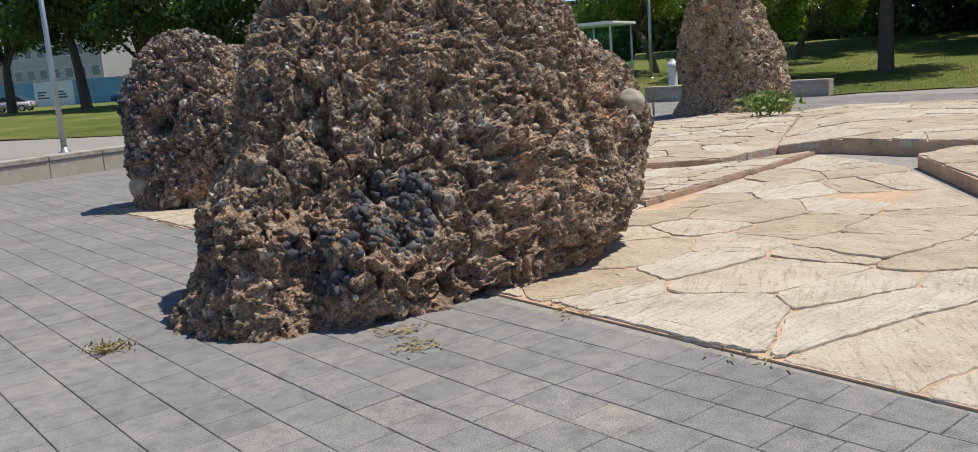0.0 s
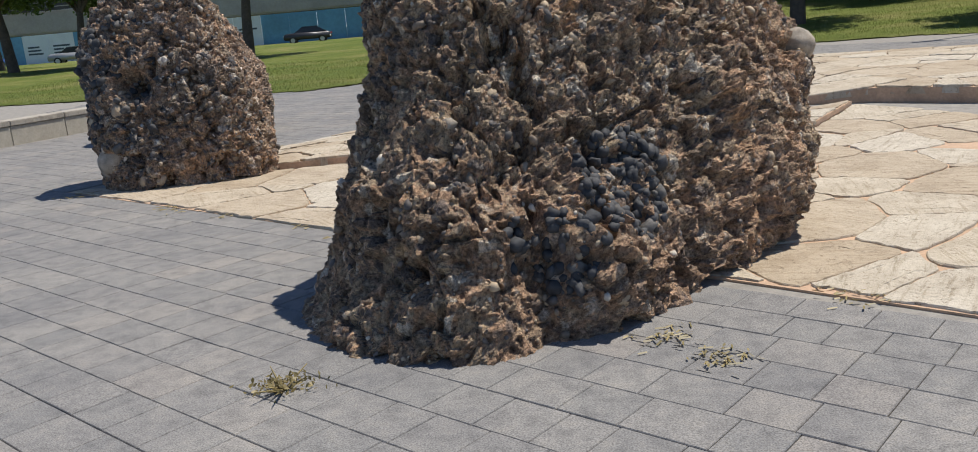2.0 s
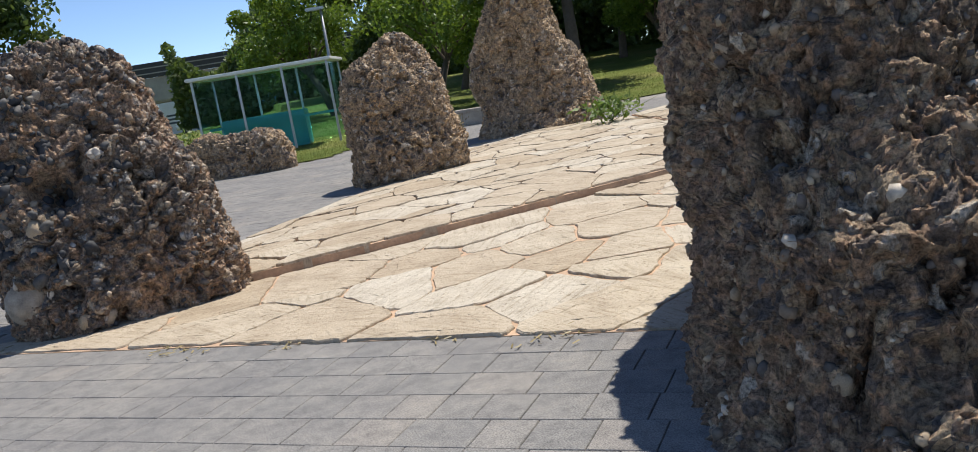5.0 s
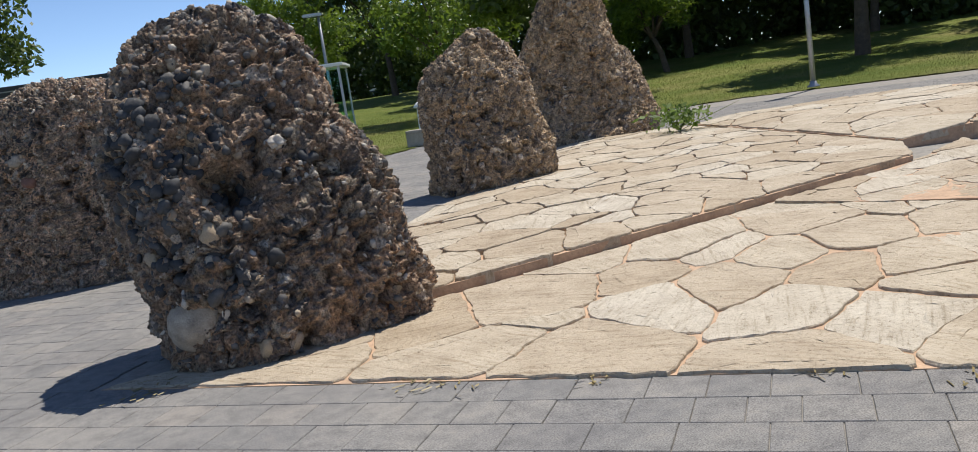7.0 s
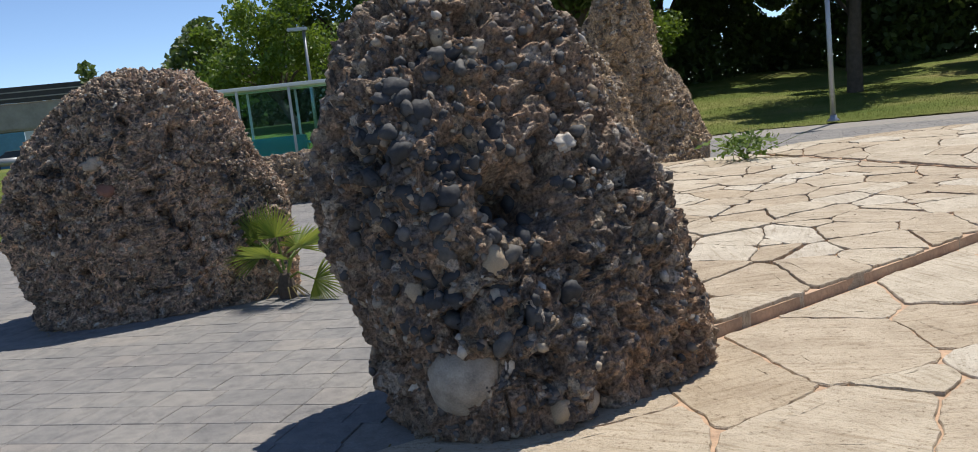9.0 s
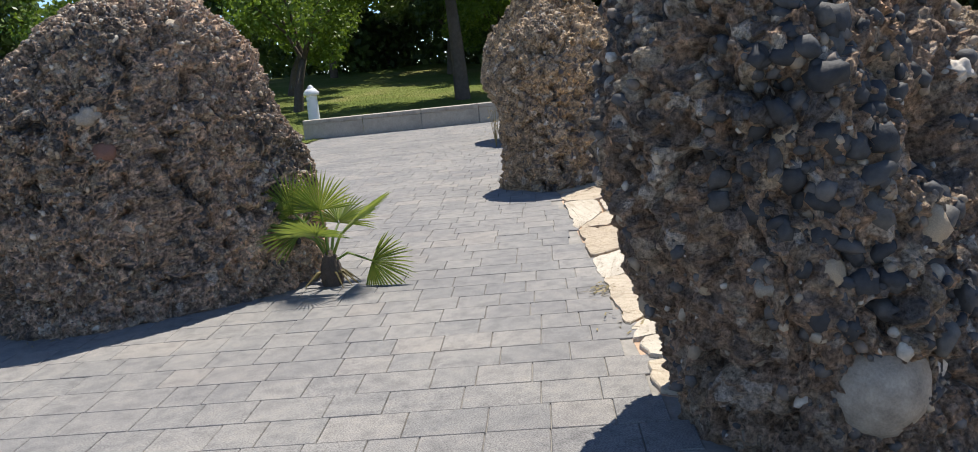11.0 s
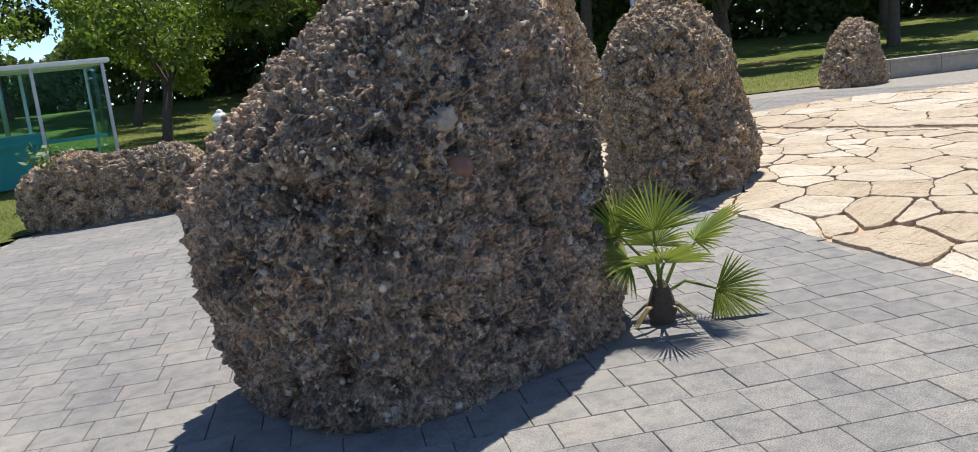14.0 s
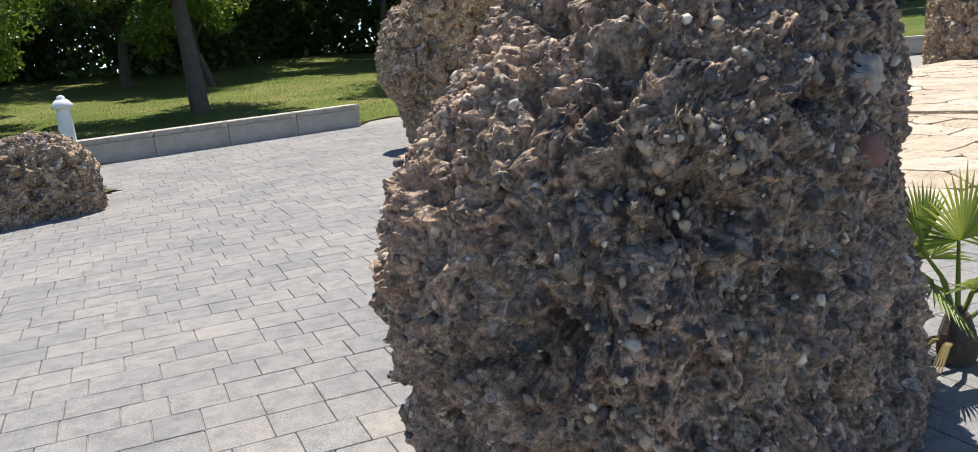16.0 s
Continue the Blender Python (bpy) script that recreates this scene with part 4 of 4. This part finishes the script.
def small_plant(name, at, mat, label, spread, count, size, stems=6, seed=1):
    rng = np.random.default_rng(seed)
    t = thing(name, at, label, "plant")
    bm = bmesh.new()
    for k in range(stems):
        a = rng.normal(size=2) * spread[0] * 1.3
        tube(bm, [(0, 0, -0.01), (a[0] * 0.5, a[1] * 0.5, spread[2] * 1.2), (a[0], a[1], spread[2] * 2.4)], [0.006, 0.005, 0.002], 5)
    part("stem", bm, LEAF_DRY if mat is LEAF_DRY else mat, t)
    bm = bmesh.new()
    leafy(bm, rng, (0, 0, spread[2] * 1.5), np.array(spread) * (1, 1, 0.6), count, size)
    part("foliage", bm, mat, t)
    return t


small_plant("shrub", (3.85, 17.75, 0.12), LEAF_MID, "low bright green leafy shrub at the foot of the stone", (0.26, 0.22, 0.17), 320, 0.075, 12, 3)
small_plant("shrub", (0.20, 7.34, 0.03), LEAF_MID, "green shrub with red leaves behind the boulder", (0.10, 0.10, 0.22), 90, 0.06, 6, 4)
small_plant("weed", (-1.47, 3.68, 0.0), LEAF_DRY, "dry brown weed sprouting from the paving", (0.075, 0.05, 0.022), 170, 0.014, 12, 5)
small_plant("weed", (-4.0, 23.7, 0.86), LEAF_MID, "green weed on the low boulder", (0.12, 0.1, 0.12), 60, 0.06, 5, 6)
small_plant("dry_stalks", (1.55, 20.2, 0.0), LEAF_DRY, "tall dry weed stalks beside the stone", (0.10, 0.08, 0.28), 20, 0.03, 8, 7)


def litter(at, mat, label, n, spread, seed):
    rng = np.random.default_rng(seed)
    bm = bmesh.new()
    for k in range(n):
        x, y = rng.normal(size=2) * spread
        a, l = rng.uniform(0, 3.14), rng.uniform(0.01, 0.035)
        d, w = Vector((math.cos(a), math.sin(a), 0)) * l, Vector((-math.sin(a), math.cos(a), 0)) * 0.004
        p = Vector((x, y, 0.004 + rng.random() * 0.012))
        bm.faces.new([bm.verts.new(q) for q in (p - d - w, p + d - w, p + d + w + Vector((0, 0, 0.004)), p - d + w + Vector((0, 0, 0.004)))])
    ob = part("dry_litter", bm, mat)
    ob.location = at
    return tagged(ob, label, "litter", kind="stuff")


for k, (x, y) in enumerate([(0.40, 3.72), (-3.7, 11.8), (0.22, 4.0), (-2.1, 6.9), (-2.9, 7.55), (-3.6, 8.1), (-1.6, 6.5), (2.2, 3.6), (-4.0, 11.2), (-5.0, 9.2), (-6.6, 14.1), (1.2, 4.4)]):
    litter((x, y, 0), LEAF_DRY, "dry straw and sand blown along the joints", 55, 0.07 if k < 4 else 0.12, 100 + k)


# ---- trees ----
def tree_mesh(seed, height, crown, leaf, count, mat, clear=0.35):
    """A trunk with limbs and a crown of separate leaves in uneven clumps."""
    rng = np.random.default_rng(seed)
    bm = bmesh.new()
    fork = height * clear
    lean = rng.normal(size=2) * 0.25
    tube(bm, [(0, 0, -0.1), (lean[0] * 0.4, lean[1] * 0.4, fork * 0.55), (lean[0], lean[1], fork)], [0.20, 0.16, 0.13], 10)
    clumps = []
    for k in range(9):
        a = k * 2.4 + rng.normal() * 0.3
        r, z = crown * rng.uniform(0.25, 0.8), fork + (height - fork) * rng.uniform(0.25, 0.85)
        tip = (lean[0] + r * math.cos(a), lean[1] + r * math.sin(a), z)
        midp = (lean[0] + 0.35 * r * math.cos(a), lean[1] + 0.35 * r * math.sin(a), fork + 0.5 * (z - fork))
        tube(bm, [(lean[0], lean[1], fork - 0.1), midp, tip], [0.09, 0.06, 0.02], 6)
        clumps.append((tip, crown * rng.uniform(0.3, 0.5)))
        for j in range(2):
            b = rng.normal(size=3)
            clumps.append((tuple(np.array(tip) + b / np.linalg.norm(b) * crown * 0.4), crown * rng.uniform(0.18, 0.34)))
    v = []
    for k in range(count):
        c, r = clumps[rng.integers(0, len(clumps))]
        d = rng.normal(size=3)
        d /= np.linalg.norm(d)
        p = np.array(c) + d * r * rng.random() ** 0.45 * np.array([1, 1, 0.75])
        u = rng.normal(size=3)
        u /= np.linalg.norm(u)
        w = np.cross(u, rng.normal(size=3))
        w /= np.linalg.norm(w) + 1e-6
        s = leaf * rng.uniform(0.6, 1.4)
        v += [p - u * s, p + w * s * 0.5, p + u * s, p - w * s * 0.5]
    return bm, np.array(v)


def tree(seed, height, crown, leaf, count, mat, label, group="park trees", clear=0.35):
    t = thing("tree", (0, 0, 0), label, "tree", group)
    bm, v = tree_mesh(seed, height, crown, leaf, count, mat, clear)
    part("trunk", bm, BARK_M, t, smooth=True)
    raw("crown", v, np.arange(len(v)).reshape(-1, 4), mat, t)
    return t


def plant_trees(kind, spots, seed):
    rng = np.random.default_rng(seed)
    for k, (x, y) in enumerate(spots):
        s = rng.uniform(0.9, 1.15) * (1.35 if y > 50 and x < 0 else 1.0)
        m = pose(x, y, land_height(x, y) - 0.05, 0, 0, rng.uniform(0, 360)) @ Matrix.Scale(s, 4)
        if k == 0:
            kind.matrix_world = m
        else:
            copy_thing(kind, m)


oak = tree(1, 7.0, 3.1, 0.11, 15000, LEAF_DARK, "dark green evergreen park tree with a dense crown")
oak2 = tree(2, 6.2, 2.8, 0.10, 13000, LEAF_DARK, "dark green evergreen park tree with a low crown", clear=0.28)
lime = tree(3, 6.6, 2.9, 0.10, 12000, LEAF_MID, "bright green broadleaf tree on the lawn", clear=0.3)
tall = tree(4, 12.0, 4.6, 0.17, 15000, LEAF_DARK, "tall dark green tree in the wood behind the lawn", "wood trees", 0.2)
plant_trees(oak, [(-27, 54), (-16.5, 53), (-32, 55), (-39, 57), (9.5, 33), (20, 31)], 1)
plant_trees(oak2, [(-24, 58), (-46, 58), (-37, 62), (17, 45), (24, 27), (28, 22)], 2)
plant_trees(lime, [(5.0, 36.5), (1.5, 42), (17.0, 40), (8, 44)], 3)
plant_trees(tall, [(14, 52), (22, 46), (29, 40), (35, 33), (40, 26), (42, 17), (8, 56), (19, 55), (28, 50), (36, 43), (44, 34), (48, 22)], 4)


def far_wood():
    """Undergrowth that closes the view below the tall trees."""
    rng = np.random.default_rng(6)
    n = 95000
    a = rng.uniform(radians(2), radians(97), n)
    r = 44 + 5 * rng.random(n) + 2.5 * np.sin(a * 23) + 14 * np.clip((a - radians(70)) / radians(8), 0, 1)
    z = 7.5 * rng.random(n) ** 0.9 * (0.8 + 0.3 * np.sin(a * 41)) + 0.8
    p = np.stack([1 + r * np.cos(a), 11 + r * np.sin(a), z], -1)
    u = rng.normal(size=(n, 3))
    u /= np.linalg.norm(u, axis=1, keepdims=True)
    w = np.cross(u, rng.normal(size=(n, 3)))
    w /= np.linalg.norm(w, axis=1, keepdims=True)
    s = 0.22 * rng.uniform(0.6, 1.5, (n, 1))
    v = np.stack([p - u * s, p + w * s * 0.6, p + u * s, p - w * s * 0.6], 1).reshape(-1, 3)
    tagged(raw("undergrowth", v, np.arange(4 * n).reshape(-1, 4), LEAF_DARK), "dense dark green undergrowth behind the lawn", "shrubs", kind="stuff")


far_wood()


# ---- road side: cars, hoarding, viaduct, buildings ----
def car(colour_name, colour):
    body_m = plain(colour_name, colour, 0.25, 0.2, 0.05, 1.0)
    t = thing("car", (0, 0, 0), colour_name.replace("_", " ") + " car parked at the kerb", "car", "parked cars")
    prof = [(-2.1, 0.35), (-2.12, 0.75), (-1.95, 0.92), (-1.0, 0.98), (1.6, 0.98), (2.05, 0.85), (2.1, 0.35)]
    bm = bmesh.new()
    sides = [[bm.verts.new((x, y, z)) for x, z in prof] for y in (-0.86, 0.86)]
    bm.faces.new(sides[0])
    bm.faces.new(sides[1][::-1])
    for i in range(len(prof)):
        j = (i + 1) % len(prof)
        bm.faces.new((sides[0][i], sides[1][i], sides[1][j], sides[0][j]))
    bmesh.ops.bevel(bm, geom=bm.edges[:], offset=0.07, segments=2, affect="EDGES")
    part("body", bm, body_m, t, smooth=True)
    cab = bmesh.new()
    cp = [(-1.15, 0.96), (-0.45, 1.42), (0.9, 1.44), (1.65, 0.98)]
    s2 = [[cab.verts.new((x, y * (0.84 if z < 1 else 0.68), z)) for x, z in cp] for y in (-1, 1)]
    cab.faces.new(s2[0])
    cab.faces.new(s2[1][::-1])
    for i in range(4):
        j = (i + 1) % 4
        cab.faces.new((s2[0][i], s2[1][i], s2[1][j], s2[0][j]))
    part("window_glass", cab, DARKGLASS_M, t, "dark window glass")
    part("roof", boxed(-0.5, 0.95, -0.69, 0.69, 1.40, 1.47, bevel=0.03), body_m, t)
    for x in (-1.3, 1.3):
        for y in (-0.8, 0.8):
            w = part("wheel", lathe([(0.22, -0.1), (0.31, -0.1), (0.32, 0), (0.31, 0.1), (0.22, 0.1)], 18), TYRE_M, t, "black tyre")
            w.location, w.rotation_euler = (x, y, 0.32), (math.pi / 2, 0, 0)
            rim = part("rim", lathe([(0.2, -0.105), (0.2, 0.105)], 14), STEEL_M, w, "silver wheel rim")
    for y in (-0.62, 0.62):
        part("headlight", boxed(-2.13, -2.06, y - 0.16, y + 0.16, 0.62, 0.76, bevel=0.02), WHITE_M, t, "clear headlight")
        part("tail_light", boxed(2.05, 2.12, y - 0.14, y + 0.14, 0.7, 0.84, bevel=0.02), RED_M, t, "red tail light")
    return t


white_car, silver_car, blue_car, black_car = car("white_paint_gloss", (0.7, 0.7, 0.7)), car("silver_grey", (0.35, 0.36, 0.38)), car("dark_blue", (0.03, 0.07, 0.2)), car("dark_grey", (0.05, 0.05, 0.055))
RZ = 0.35
for kind, spots in ((white_car, [(-5.3, 82.0, 8), (5.7, 83.0, 8), (-31.6, 78.0, 12), (19.5, 79.0, 10)]), (silver_car, [(-12.4, 81.5, 8), (-39.0, 77.0, 12), (-58.2, 73.0, 14)]), (blue_car, [(-47.1, 76.0, 14), (12.8, 84.0, 5)]), (black_car, [(-19.5, 81.0, 8), (-67.1, 71.0, 14)])):
    for k, (x, y, a) in enumerate(spots):
        m = pose(x, y, RZ, 0, 0, a)
        if k == 0:
            kind.matrix_world = m
        else:
            copy_thing(kind, m)

road_bm = boxed(-130, 80, 79, 88, -0.3, RZ)
road = tagged(part("road", road_bm, plain("asphalt", (0.06, 0.06, 0.062), 0.9, 0, 0.2, 3)), "dark asphalt street with parked cars", "road", kind="structure")
road.rotation_euler.z = radians(-6)
road.location = (0, -1, 0)


def hoarding():
    t = thing("hoarding", pose(-12, 91, RZ, 0, 0, -6), "blue and white printed site hoarding along the street", "hoarding")
    rng = np.random.default_rng(3)
    for k in range(42):
        x = -90 + k * 3.0
        m = HOARD_W if k % 7 in (2, 3) else HOARD_M
        p = part("panel", boxed(x, x + 2.97, -0.04, 0.04, 0, 3.0, bevel=0.01), m, t)
        if m is HOARD_W:
            for j in range(3):
                part("print", boxed(x + 0.5, x + rng.uniform(1.4, 2.5), -0.055, -0.045, 1.65 - 0.35 * j, 1.83 - 0.35 * j), INK_M, p, "dark printed bar")
    return t


hoarding()


def viaduct():
    t = thing("viaduct", pose(-10, 112, 0, 0, 0, -8), "long concrete viaduct with dark parapet on round piers", "viaduct")
    part("deck", boxed(-110, 34, -5, 5, 3.8, 6.6, bevel=0.2), BRIDGE_M, t)
    part("parapet", boxed(-110, 34, -5.2, -4.9, 6.6, 8.2, bevel=0.05), BRIDGE_DARK, t, "dark slatted parapet")
    for z in (7.0, 7.6):
        part("rail", boxed(-110, 34, -5.26, -5.22, z, z + 0.12), BRIDGE_M, t)
    for k in range(6):
        p = part("pier", lathe([(1.2, 0), (1.1, 2), (1.3, 3.0), (2.4, 3.9)], 20), BRIDGE_M, t, smooth=True)
        p.location.x = -82 + k * 21
    return t


viaduct()


def building(at, w, d, h, floors, bays, colour, label, turn=0):
    wall_m = plain("render_" + label.split()[0], colour, 0.9, 0, 0.12, 0.6)
    t = thing("building", pose(*at, 0, 0, turn), label, "building", "street buildings")
    part("wall", boxed(-w / 2, w / 2, -d / 2, d / 2, 0, h, bevel=0.05), wall_m, t)
    part("roof", boxed(-w / 2 - 0.3, w / 2 + 0.3, -d / 2 - 0.3, d / 2 + 0.3, h, h + 0.5, bevel=0.05), CONC_M, t, "flat roof slab")
    fh, bw = h / floors, w / bays
    for f in range(floors):
        for b in range(bays):
            x = -w / 2 + (b + 0.5) * bw
            wd = part("window", boxed(x - bw * 0.3, x + bw * 0.3, -d / 2 - 0.06, -d / 2 - 0.01, f * fh + fh * 0.3, f * fh + fh * 0.8), WHITE_M, t)
            part("pane", boxed(x - bw * 0.27, x + bw * 0.27, -d / 2 - 0.075, -d / 2 - 0.062, f * fh + fh * 0.33, f * fh + fh * 0.77), DARKGLASS_M, wd, "dark glass")
    return t


building((-48, 122, 0), 16, 10, 9, 3, 6, (0.50, 0.44, 0.33), "cream plastered street building with dark windows", -8)
building((-80, 116, 0), 18, 10, 12, 4, 7, (0.45, 0.43, 0.40), "grey plastered street building with dark windows", -14)

# ---- paving blocks that the path passes nearest ----
block_shapes = {}
for p, k, dz, tilt in near_blocks:
    if k not in block_shapes:
        v, f = block_mesh(PITCH - 0.0022, (0.272, 0.272, 0.272, 0.36, 0.22)[k] - 0.0022)
        ob = raw("paving_block", v, f, PAVER_M, bed)
        block_shapes[k] = ob.data
    else:
        ob = new("paving_block", block_shapes[k])
        ob.parent = bed
    ob.matrix_basis = Matrix.LocRotScale((p.x, p.y, dz), Euler((tilt[1], -tilt[0], block_turn)), None)
